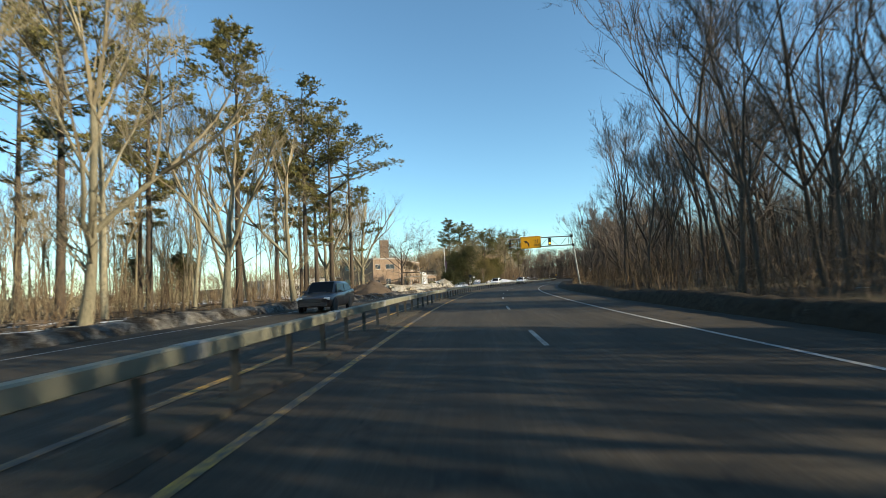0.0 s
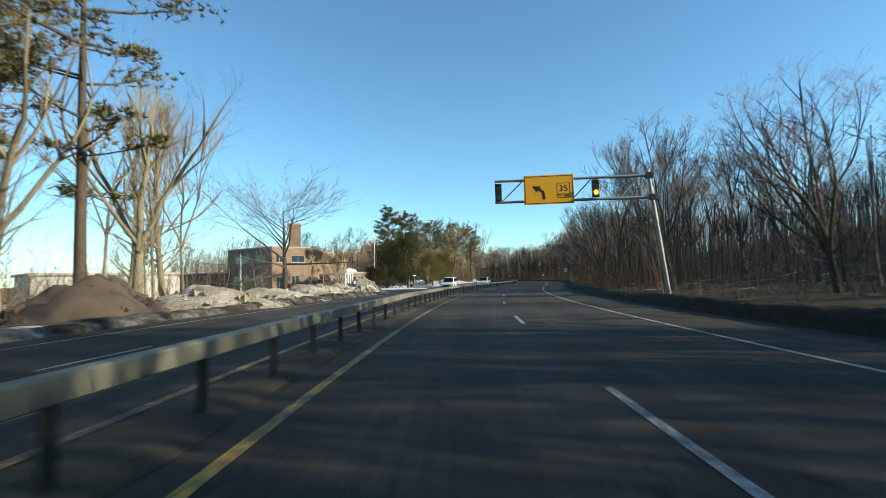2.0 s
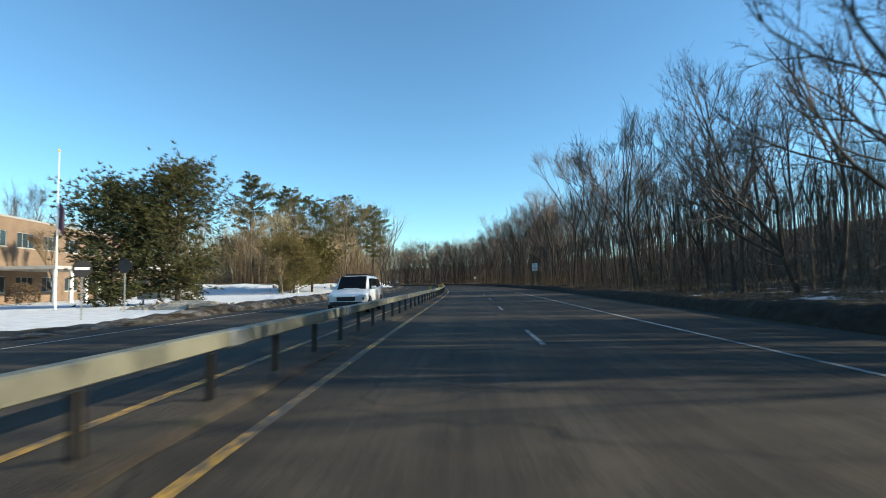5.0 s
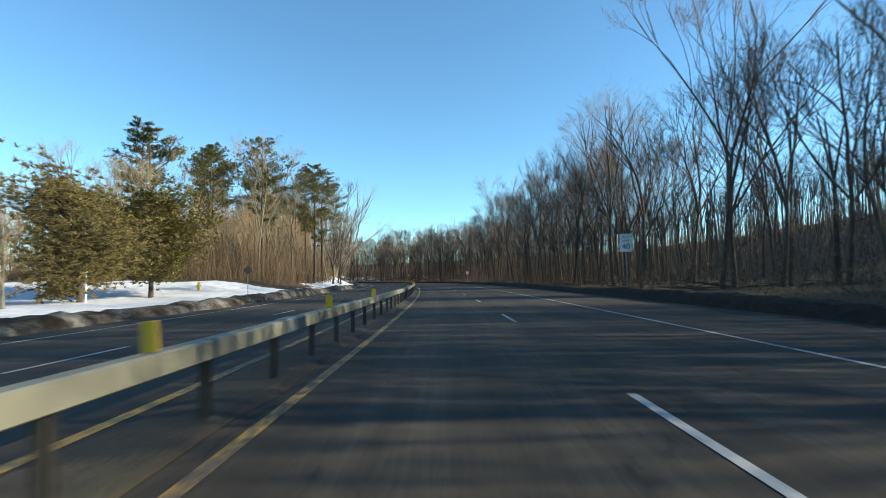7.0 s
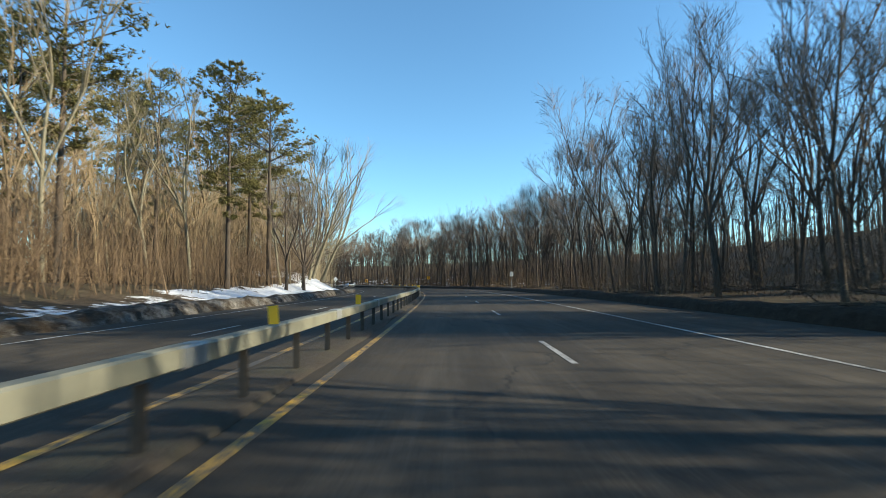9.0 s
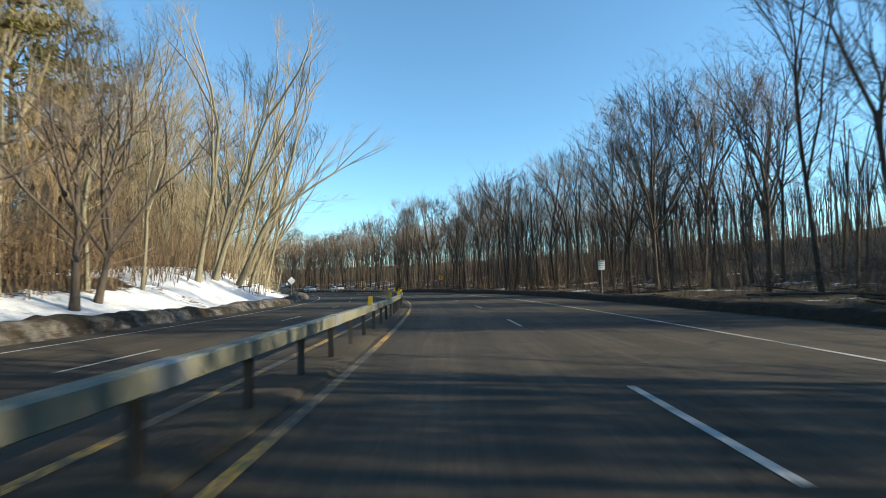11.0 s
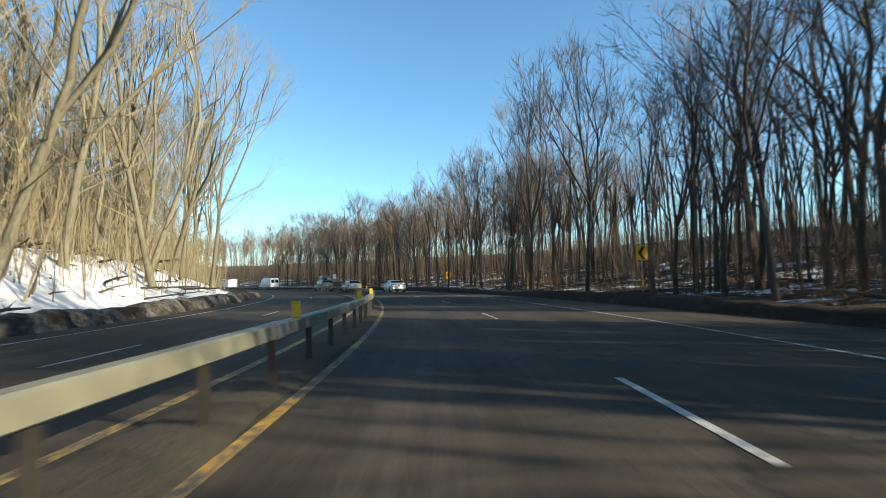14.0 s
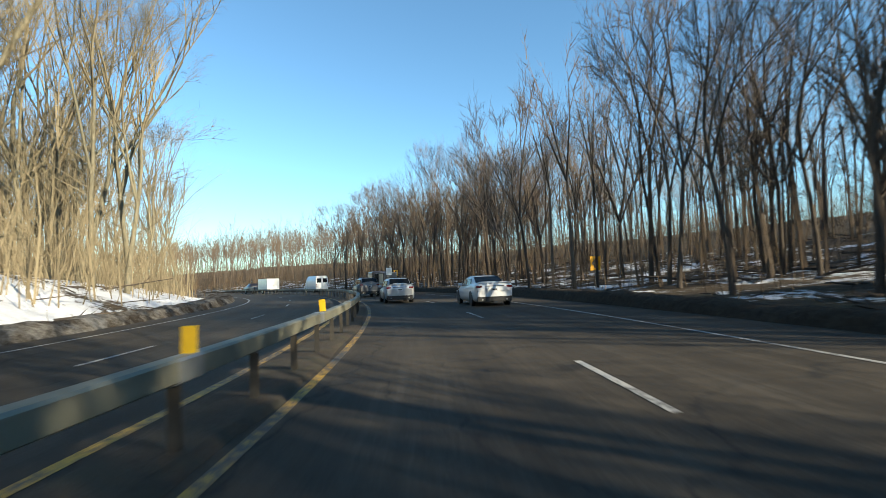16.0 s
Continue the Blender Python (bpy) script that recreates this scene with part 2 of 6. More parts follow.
def bark_mat(name, dark, light, vary=0.35):
    k = Nodes(name)
    v = k.local()
    n = k.noise(8, 7, 0.75, v, (1, 1, 0.22))
    m = k.noise(0.5, 3, 0.6, k.coords())
    col = k.ramp(n, [(0.3, dark), (0.7, light)])
    col = k.mix(k.ramp(m, [(0.4, (0, 0, 0)), (0.7, (0.55, 0.55, 0.55))]), col, tuple(0.75 * c for c in light))
    oi = k.add("ShaderNodeObjectInfo")
    col = k.mix(k.math('MULTIPLY', oi.outputs["Random"], vary), col, dark)
    k.bump(n, 0.9, 0.05)
    return k.done(col, 0.92, Specular_IOR_Level=0.2)


def twig_mat(name, a, b):
    k = Nodes(name)
    g = k.add("ShaderNodeNewGeometry")
    col = k.mix(g.outputs["Random Per Island"], a, b)
    return k.done(col, 0.85, Specular_IOR_Level=0.2)


def needle_mat(name, a, b):
    k = Nodes(name)
    g = k.add("ShaderNodeNewGeometry")
    col = k.mix(g.outputs["Random Per Island"], a, b)
    n = k.noise(0.5, 3)
    col = k.mix(k.ramp(n, [(0.4, (0, 0, 0)), (0.7, (0.5, 0.5, 0.5))]), col, (0.12, 0.095, 0.036))
    return k.done(col, 0.85, Specular_IOR_Level=0.2)


def plain(name, color, rough=0.6, metal=0.0, grime=0.25, scale=3.0, **more):
    k = Nodes(name)
    n = k.noise(scale, 5, 0.65, k.local())
    col = k.mix(k.ramp(n, [(0.35, (0, 0, 0)), (0.75, (grime, grime, grime))]), color, tuple(0.45 * c for c in color))
    return k.done(col, k.ramp(n, [(0.3, (rough, rough, rough)), (0.8, (min(1, rough + 0.15),) * 3)]), metal, **more)


def glass_mat(name, color, rough=0.06):
    k = Nodes(name)
    return k.done(color, rough, 0.0, IOR=1.5)


def lamp_glow(name, color, power):
    k = Nodes(name)
    k.b.inputs["Emission Color"].default_value = (*color, 1)
    k.b.inputs["Emission Strength"].default_value = power
    return k.done(color, 0.3)


def brick_mat():
    k = Nodes("brick_wall")
    n = k.noise(0.6, 4, 0.6)
    oi = k.noise(9, 3, 0.6)
    col = k.ramp(n, [(0.3, (0.180, 0.122, 0.080)), (0.7, (0.260, 0.180, 0.118))])
    bt = k.add("ShaderNodeTexBrick", Scale=1.0)
    bt.inputs["Color1"].default_value = (1, 1, 1, 1)
    bt.inputs["Color2"].default_value = (0.82, 0.80, 0.78, 1)
    bt.inputs["Mortar"].default_value = (0.95, 0.98, 1.0, 1)
    bt.inputs["Mortar Size"].default_value = 0.012
    bt.inputs["Brick Width"].default_value = 0.215
    bt.inputs["Row Height"].default_value = 0.075
    mp = k.add("ShaderNodeMapping")
    mp.inputs["Rotation"].default_value = (radians(90), 0, 0)
    k.link(k.local(), mp.inputs["Vector"])
    k.link(mp.outputs[0], bt.inputs["Vector"])
    col = k.mix(0.8, col, bt.outputs["Color"], 'MULTIPLY')
    col = k.mix(k.math('MULTIPLY', oi, 0.4), col, (0.17, 0.10, 0.065))
    return k.done(col, 0.85)


M_ASPHALT = asphalt_mat()
M_WHITE_LINE = paint_mat("white_line_paint", (0.46, 0.45, 0.42), 0.465)
M_YELLOW_LINE = paint_mat("yellow_line_paint", (0.62, 0.35, 0.035), 0.525)
M_GROUND = ground_mat()
M_BANK = bank_mat("dirty_plowed_snow", 0.60)
M_BANK_ICY = bank_mat("icy_plowed_snow", 0.455)
M_PILE = pile_mat()
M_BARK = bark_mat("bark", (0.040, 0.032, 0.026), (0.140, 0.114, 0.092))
# Pale grey-olive bark; the sun on the left-hand trees is also in the colour.
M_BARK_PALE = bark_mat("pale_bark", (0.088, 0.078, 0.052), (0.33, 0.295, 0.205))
M_BARK_PINE = bark_mat("pine_bark", (0.032, 0.026, 0.021), (0.130, 0.100, 0.074))
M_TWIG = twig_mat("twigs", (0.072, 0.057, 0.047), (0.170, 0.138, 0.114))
# Separate tone for far woods: their backlit shade is put into the colour.
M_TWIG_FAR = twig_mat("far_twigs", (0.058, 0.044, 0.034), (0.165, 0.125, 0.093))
# Paler than M_TWIG_FAR: sun on the woods round the bend, put into colour.
M_TWIG_BEND = twig_mat("sunlit_far_twigs", (0.066, 0.050, 0.037), (0.185, 0.142, 0.104))
M_TWIG_TAN = twig_mat("tan_twigs", (0.110, 0.078, 0.046), (0.260, 0.190, 0.112))
# Tan twigs, brightened so the colour carries the left wood's sunlight too.
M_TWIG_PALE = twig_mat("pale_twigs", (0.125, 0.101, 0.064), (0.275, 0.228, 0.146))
M_BRUSH = twig_mat("brush", (0.050, 0.033, 0.021), (0.145, 0.100, 0.060))
M_NEEDLE = needle_mat("pine_needles", (0.080, 0.078, 0.026), (0.210, 0.185, 0.066))
M_NEEDLE_DARK = needle_mat("spruce_needles", (0.030, 0.038, 0.015), (0.085, 0.086, 0.032))
M_NEEDLE_TAN = needle_mat("winter_brown_needles", (0.115, 0.092, 0.036), (0.240, 0.190, 0.074))
M_NEEDLE_OLIVE = needle_mat("olive_needles", (0.100, 0.094, 0.028), (0.240, 0.205, 0.064))
M_GALV = plain("galvanised_steel", (0.30, 0.31, 0.30), 0.5, 0.55, 0.5, 2.0)
M_RAIL = plain("weathered_rail", (0.20, 0.195, 0.145), 0.55, 0.15, 0.60, 1.3)
M_POST = plain("rusty_post", (0.075, 0.068, 0.058), 0.6, 0.4, 0.7, 4.0)
M_AMBER = plain("amber_reflector", (0.85, 0.50, 0.02), 0.4, 0.0, 0.15, 9.0)
M_SIGN_YELLOW = plain("yellow_sheeting", (0.92, 0.43, 0.008), 0.45, 0.0, 0.12, 1.5)
M_SIGN_WHITE = plain("white_sheeting", (0.78, 0.78, 0.76), 0.45, 0.0, 0.12, 1.5)
M_SIGN_BLACK = plain("black_legend", (0.012, 0.012, 0.012), 0.5, 0.0, 0.1)
M_DARK = plain("black_housing", (0.02, 0.02, 0.02), 0.5, 0.0, 0.3)
M_BRICK = brick_mat()
M_CONCRETE = plain("concrete", (0.42, 0.40, 0.36), 0.85, 0.0, 0.4, 1.2)
M_ROOF = plain("roof_edge", (0.36, 0.34, 0.31), 0.8, 0.0, 0.3, 1.0)
M_GLASS = glass_mat("window_glass", (0.03, 0.045, 0.055))
M_AUTO_GLASS = glass_mat("car_glass", (0.008, 0.010, 0.012), 0.10)
M_AUTO_GLASS.node_tree.nodes["Principled BSDF"].inputs["Specular IOR Level"].default_value = 0.15
M_TYRE = plain("rubber", (0.018, 0.018, 0.018), 0.85, 0.0, 0.3, 8.0)
M_RIM = plain("alloy", (0.45, 0.46, 0.47), 0.35, 0.8, 0.3, 6.0)
M_BLACK_TRIM = plain("black_trim", (0.02, 0.02, 0.021), 0.6, 0.0, 0.3, 5.0)
M_PLATE = plain("plate", (0.55, 0.56, 0.58), 0.5)
M_TAIL = plain("red_lens", (0.13, 0.008, 0.008), 0.2, 0.0, 0.1)
M_HEAD = plain("clear_lens", (0.65, 0.67, 0.68), 0.12, 0.0, 0.1)


# ---- mesh helpers ----
def mesh_of(name, verts, faces, material, shade=False):
    me = bpy.data.meshes.new(name)
    me.from_pydata([tuple(v) for v in verts], [], faces)
    if material:
        me.materials.append(material)
    if shade:
        me.polygons.foreach_set("use_smooth", [True] * len(me.polygons))
    me.update()
    return me


def part(name, data, material, parent=None, label="", m=None):
    """Links a bmesh or a mesh as one object, under a thing or a part."""
    if isinstance(data, bmesh.types.BMesh):
        me = bpy.data.meshes.new(name)
        data.to_mesh(me)
        data.free()
        me.materials.append(material)
    else:
        me = data
    ob = new(name, me)
    if parent is not None:
        ob.parent = parent
    if m is not None:
        ob.matrix_basis = m
    if label:
        ob["label"] = label
    return ob


def thing(name, label, category, group="", m=None, kind=""):
    ob = new(name)
    ob.empty_display_size = 0.2
    if m is not None:
        ob.matrix_basis = m
    return tagged(ob, label, category, group, kind)


def box(x0, x1, y0, y1, z0, z1, bevel=0.0, bm=None):
    bm = bm or bmesh.new()
    c = Vector(((x0 + x1) / 2, (y0 + y1) / 2, (z0 + z1) / 2))
    made = bmesh.ops.create_cube(bm, size=1.0, matrix=Matrix.Translation(c) @ Matrix.Diagonal((x1 - x0, y1 - y0, z1 - z0, 1)))
    if bevel:
        edges = {e for v in made["verts"] for e in v.link_edges}
        bmesh.ops.bevel(bm, geom=list(edges), offset=bevel, segments=2, profile=0.5, affect='EDGES')
    return bm


def rod(a, b, r0, r1=None, n=12, bm=None, caps=True):
    """A round bar from a to b."""
    bm = bm or bmesh.new()
    a, b = Vector(a), Vector(b)
    m = Matrix.Translation((a + b) / 2) @ (b - a).to_track_quat("Z", "Y").to_matrix().to_4x4()
    bmesh.ops.create_cone(bm, cap_ends=caps, segments=n, radius1=r0, radius2=r0 if r1 is None else r1, depth=(b - a).length, matrix=m)
    return bm


def prism(outline, y0, y1, bm=None):
    """An outline in x and z, drawn out along y."""
    bm = bm or bmesh.new()
    lo = [bm.verts.new((x, y0, z)) for x, z in outline]
    hi = [bm.verts.new((x, y1, z)) for x, z in outline]
    bm.faces.new(lo)
    bm.faces.new(hi[::-1])
    for i in range(len(lo)):
        j = (i + 1) % len(lo)
        bm.faces.new((lo[j], lo[i], hi[i], hi[j]))
    bmesh.ops.recalc_face_normals(bm, faces=bm.faces)
    return bm


def lettering(text, size, parent, m, material, label):
    """Words as a flat mesh, a little proud of their ground."""
    cu = bpy.data.curves.new("lettering", 'FONT')
    cu.body = text
    cu.size = size
    cu.align_x, cu.align_y = 'CENTER', 'CENTER'
    cu.extrude = 0.002
    tmp = bpy.data.objects.new("lettering", cu)
    me = bpy.data.meshes.new_from_object(tmp)
    bpy.data.objects.remove(tmp)
    me.materials.clear()
    me.materials.append(material)
    return part("lettering", me, material, parent, label, m)


def ribbon(s0, s1, d0, d1, z, step=2.0):
    """A flat band that follows the road; d0 and d1 may be functions of s."""
    n = max(1, int(round((s1 - s0) / step)))
    verts, faces = [], []
    for i in range(n + 1):
        s = s0 + (s1 - s0) * i / n
        a = float(d0(s)) if callable(d0) else d0
        b = float(d1(s)) if callable(d1) else d1
        verts += [spot(s, a, z), spot(s, b, z)]
        if i:
            k = 2 * i
            faces.append((k - 2, k - 1, k + 1, k))
    return verts, faces


# ---- ground, road and lines ----
def build_ground():
    """One sheet: a fine grid round the road, drawn out to the horizon."""
    xs = np.concatenate([np.arange(-190, -80, 7.0), np.arange(-80, 130, 2.4), np.arange(130, 231, 6.0)])
    ys = np.concatenate([np.arange(-190, -40, 8.0), np.arange(-40, 440, 2.4), np.arange(440, 561, 6.0)])
    X, Y = np.meshgrid(xs, ys)
    px, py = X.ravel(), Y.ravel()
    S, D = np.empty_like(px), np.empty_like(px)
    ls, lx, ly, lh = LS[::3], LX[::3], LY[::3], LH[::3]
    for a in range(0, len(px), 4000):
        b = slice(a, a + 4000)
        k = np.argmin((px[b, None] - lx[None]) ** 2 + (py[b, None] - ly[None]) ** 2, 1)
        dx, dy = px[b] - lx[k], py[b] - ly[k]
        S[b] = ls[k] - dx * np.sin(lh[k]) + dy * np.cos(lh[k])
        D[b] = dx * np.cos(lh[k]) + dy * np.sin(lh[k]) - sway(S[b])
    pz = ground_height(S, D)
    verts = list(zip(px.tolist(), py.tolist(), pz.tolist()))
    snow = snow_cover(S, D).tolist()
    cols, rows = len(xs), len(ys)
    faces = [(i * cols + j, i * cols + j + 1, (i + 1) * cols + j + 1, (i + 1) * cols + j) for i in range(rows - 1) for j in range(cols - 1)]
    loop = [j for j in range(cols)] + [i * cols + cols - 1 for i in range(1, rows)] + [(rows - 1) * cols + j for j in range(cols - 2, -1, -1)] + [i * cols for i in range(rows - 2, 0, -1)]
    c = Vector((20, 180, 0))
    first = len(verts)
    for k in loop:
        d = Vector(verts[k]) - c
        d.z = 0
        d.normalize()
        verts.append((c.x + d.x * 3000, c.y + d.y * 3000, verts[k][2] + 4.0))
        snow.append(0.3)
    for i in range(len(loop)):
        j = (i + 1) % len(loop)
        faces.append((loop[j], loop[i], first + i, first + j))
    me = mesh_of("ground", verts, faces, M_GROUND, True)
    me.attributes.new("snow", 'FLOAT', 'POINT').data.foreach_set("value", snow)
    return tagged(new("ground", me), "brown leaf litter and old patchy snow under the woods", "ground", kind="structure")


def build_road():
    ss = np.arange(-200, 640, 3.0)
    cols = 14
    verts, faces, across = [], [], []
    for i, s in enumerate(ss):
        a, b = BANK_LEFT - 0.6, float(bank_right(s)) + 0.6
        for j in range(cols):
            d = a + (b - a) * j / (cols - 1)
            verts.append(spot(s, d, 0.0))
            across.append(d + 20.0)
        if i:
            faces += [((i - 1) * cols + j, (i - 1) * cols + j + 1, i * cols + j + 1, i * cols + j) for j in range(cols - 1)]
    me = mesh_of("road", verts, faces, M_ASPHALT, True)
    me.attributes.new("across", 'FLOAT', 'POINT').data.foreach_set("value", across)
    me.attributes.new("along", 'FLOAT', 'POINT').data.foreach_set("value", np.repeat(ss, cols).tolist())
    return tagged(new("road", me), "worn salt-stained grey asphalt of a divided highway", "road", kind="structure")


def band(name, s0, s1, d0, d1, z, mat, label, category="road marking", step=2.0):
    v, f = ribbon(s0, s1, d0, d1, z, step)
    return tagged(new(name, mesh_of(name, v, f, mat)), label, category, kind="structure")


build_ground()
build_road()
band("edge_line", -60, 480, lambda s: edge_right(s) - 0.06, lambda s: edge_right(s) + 0.06, 0.006, M_WHITE_LINE, "worn solid white edge line on asphalt")
band("edge_line", -60, 480, EDGE_LEFT - 0.06, EDGE_LEFT + 0.06, 0.006, M_WHITE_LINE, "worn solid white edge line on asphalt")
band("median_line", -60, 480, lambda s: -3.62 - 0.9 * sway(s), lambda s: -3.48 - 0.9 * sway(s), 0.006, M_YELLOW_LINE, "worn solid yellow line beside the median")
band("median_line", -60, 480, -5.22, -5.07, 0.006, M_YELLOW_LINE, "worn solid yellow line beside the median")


def build_dashes():
    # lane dashes, 3.05 m long every 12.19 m
    for k in range(-5, 38):
        s = float(np.interp(k, [-5, 0, 2, 5, 7, 12, 14, 23, 24, 25, 26, 27, 38], [-50.98, 9.97, 34.33, 69.34, 93.53, 155.07, 179.43, 287.12, 299.5, 312.5, 325.4, 337.4, 471.5]))
        for d in (0.0, -8.6):
            v, f = ribbon(s + (5.0 if d else 0), s + 3.05 + (5.0 if d else 0), d - 0.055, d + 0.055, 0.006, 1.0)
            tagged(new("lane_dash", mesh_of("lane_dash", v, f, M_WHITE_LINE)), "worn white lane dash on grey asphalt", "road marking", "lane dashes", "structure")


build_dashes()


def median_mat():
    k = Nodes("median_dirt")
    a, b = k.noise(1.2, 5, 0.65), k.noise(12, 5, 0.7)
    # Dark soil tone; the shade under the rail is in this colour too.
    col = k.ramp(b, [(0.3, (0.018, 0.013, 0.008)), (0.7, (0.056, 0.040, 0.025))])
    col = k.mix(k.ramp(a, [(0.45, (0, 0, 0)), (0.65, (0.8, 0.8, 0.8))]), col, (0.042, 0.038, 0.020))
    k.bump(b, 0.7, 0.05)
    return k.done(col, 0.95)


def build_median():
    ss = np.arange(-60, 480, 1.2)
    prof = [(-4.98, 0.004), (-4.8, 0.035), (-4.5, 0.05), (-4.2, 0.055), (-4.05, 0.04), (-3.95, 0.004)]
    verts, faces = [], []
    r = random.Random(5)
    n = len(prof)
    for i, s in enumerate(ss):
        for j, (d, z) in enumerate(prof):
            e = r.uniform(-0.07, 0.07)
            verts.append(spot(s, d + e, z + (r.uniform(-0.015, 0.02) if 0 < j < n - 1 else 0.001)))
        if i:
            faces += [((i - 1) * n + j, (i - 1) * n + j + 1, i * n + j + 1, i * n + j) for j in range(n - 1)]
    ob = new("median_strip", mesh_of("median_strip", verts, faces, median_mat(), True))
    tagged(ob, "low strip of dirt and dead grass under the rail", "median", kind="structure")


build_median()


def build_bank(side):
    """The ridge of plowed dirty snow along the edge of the road."""
    ss = np.arange(-60, 480, 0.4)
    r = np.random.RandomState(21 if side > 0 else 22)
    prof = [(0.0, -0.01), (0.14, 0.20), (0.26, 0.42), (0.50, 0.60), (0.95, 0.64), (1.3, 0.52), (1.75, 0.30), (2.3, 0.02)]
    n = len(prof)
    verts, faces = [], []
    jag = np.convolve(r.uniform(-1, 1, len(ss) + 4), np.ones(5) / 5, 'valid') * 1.3
    slow = np.interp(ss, np.arange(-60, 490, 9), r.uniform(0.65, 1.15, 62)[:62])
    for i, s in enumerate(ss):
        tall = slow[i] * (0.82 if side > 0 else np.interp(s, [-60, 90, 100, 124, 132, 480], [0.8, 0.6, 0.03, 0.03, 0.75, 1.0])) + (0.10 if side > 0 else 0.18) * jag[i]
        for j, (o, z) in enumerate(prof):
            e = r.uniform(-0.09, 0.09, 2) * (0.5 if side > 0 else 0.9)
            d = (float(bank_right(s)) + o + e[0]) if side > 0 else (BANK_LEFT - o + e[0])
            zz = z * tall + (e[1] if 0 < j < n - 1 else 0)
            if j == n - 1:
                zz = float(ground_height(s, d)) - 0.05
            verts.append(spot(s, d, zz))
        if i:
            for j in range(n - 1):
                q = ((i - 1) * n + j, (i - 1) * n + j + 1, i * n + j + 1, i * n + j)
                faces.append(q if side > 0 else q[::-1])
    ob = new("snow_bank", mesh_of("snow_bank", verts, faces, M_BANK if side > 0 else M_BANK_ICY, True))
    tagged(ob, "long ridge of plowed dirty snow beside the road" if side > 0 else "long ridge of icy grey plowed snow before the lawn", "snow bank", kind="structure")


build_bank(1)
build_bank(-1)

# driveway into the school grounds
v, f = ribbon(100, 124, -34.0, BANK_LEFT - 0.5, 0.012, 2.0)
tagged(new("driveway", mesh_of("driveway", v, f, M_ASPHALT)), "wet grey asphalt driveway through the snow", "driveway", kind="structure")


# ---- median guardrail ----
def rail_line(s):
    """How far the rail stands from the lane line."""
    return float(np.interp(s, [0, 18, 50, 94, 150, 182, 240, 266, 285, 320], [-4.45, -4.45, -4.30, -4.43, -4.25, -4.20, -4.30, -4.40, -4.30, -4.30]))


def build_rail():
    rail = thing("guardrail", "weathered steel box-beam guardrail on dark posts in the median", "guardrail")
    # posts: an I section, 1.905 m apart
    bm = bmesh.new()
    box(-0.04, 0.04, -0.038, -0.032, -0.05, 0.56, bm=bm)
    box(-0.04, 0.04, 0.032, 0.038, -0.05, 0.56, bm=bm)
    box(-0.003, 0.003, -0.032, 0.032, -0.05, 0.56, bm=bm)
    post = bpy.data.meshes.new("post")
    bm.to_mesh(post)
    bm.free()
    post.materials.append(M_POST)
    r = random.Random(8)
    for k in range(-14, 234):
        s = float(np.interp(k, [-40, 0, 17, 40, 68, 86, 129, 139, 260], [-60.2, 15.95, 48.1, 92.4, 146.0, 179.8, 262.5, 281.5, 512.0]))
        m = place(s, rail_line(s), 0.0, r.uniform(-4, 4))
        part("post", post, None, rail, "", m @ pose(0, 0, 0, r.uniform(-1.5, 1.5), r.uniform(-1.5, 1.5), 0))
    # beams: a square tube, in lengths of three posts
    sect = [(-0.065, 0.585), (-0.088, 0.60), (-0.088, 0.755), (-0.065, 0.775), (0.065, 0.775), (0.088, 0.755), (0.088, 0.60), (0.065, 0.585)]
    for k in range(-4, 79):
        s0 = 157.4 + 5.715 * (k - 27.6)
        verts, faces = [], []
        n = 6
        dz = r.uniform(-0.012, 0.012)
        for i in range(n + 1):
            s = s0 + 0.02 + (5.715 - 0.04) * i / n
            for o, z in sect:
                verts.append(spot(s, rail_line(s) + o, z + dz))
            if i:
                for j in range(8):
                    a, b = (i - 1) * 8 + j, (i - 1) * 8 + (j + 1) % 8
                    faces.append((a, b, b + 8, a + 8))
        faces.append(tuple(range(8)))
        faces.append(tuple(range(n * 8 + 7, n * 8 - 1, -1)))
        part("beam", mesh_of("beam", verts, faces, M_RAIL), None, rail)
        v2, f2 = [], []
        for i, s in enumerate((s0 - 0.22, s0 + 0.22)):
            for o, z in sect:
                v2.append(spot(s, rail_line(s) + o * 1.07, 0.68 + (z - 0.68) * 1.07))
        f2 = [(j, (j + 1) % 8, (j + 1) % 8 + 8, j + 8) for j in range(8)] + [tuple(range(8)), tuple(range(15, 7, -1))]
        part("splice", mesh_of("splice", v2, f2, M_GALV), None, rail)
    # amber markers on the beam
    plate = box(-0.065, 0.065, -0.006, 0.006, 0.0, 0.24, 0.004)
    me = bpy.data.meshes.new("marker")
    plate.to_mesh(me)
    plate.free()
    me.materials.append(M_AMBER)
    for s in (145.1, 156.4, 162.3, 168.4, 201.9, 208.0, 250.2, 256.7, 263.5, 270.3, 276.3, 282.8, 288.7, 295.6, 303.6, 311.7, 318.1, 337.0, 343.2):
        tall = part("marker", me, None, rail, "amber reflective marker plate", place(s, rail_line(s), 0.77, r.uniform(-12, 12)) @ pose(0, 0, 0, r.uniform(-6, 6), r.uniform(-5, 5), 0))


build_rail()


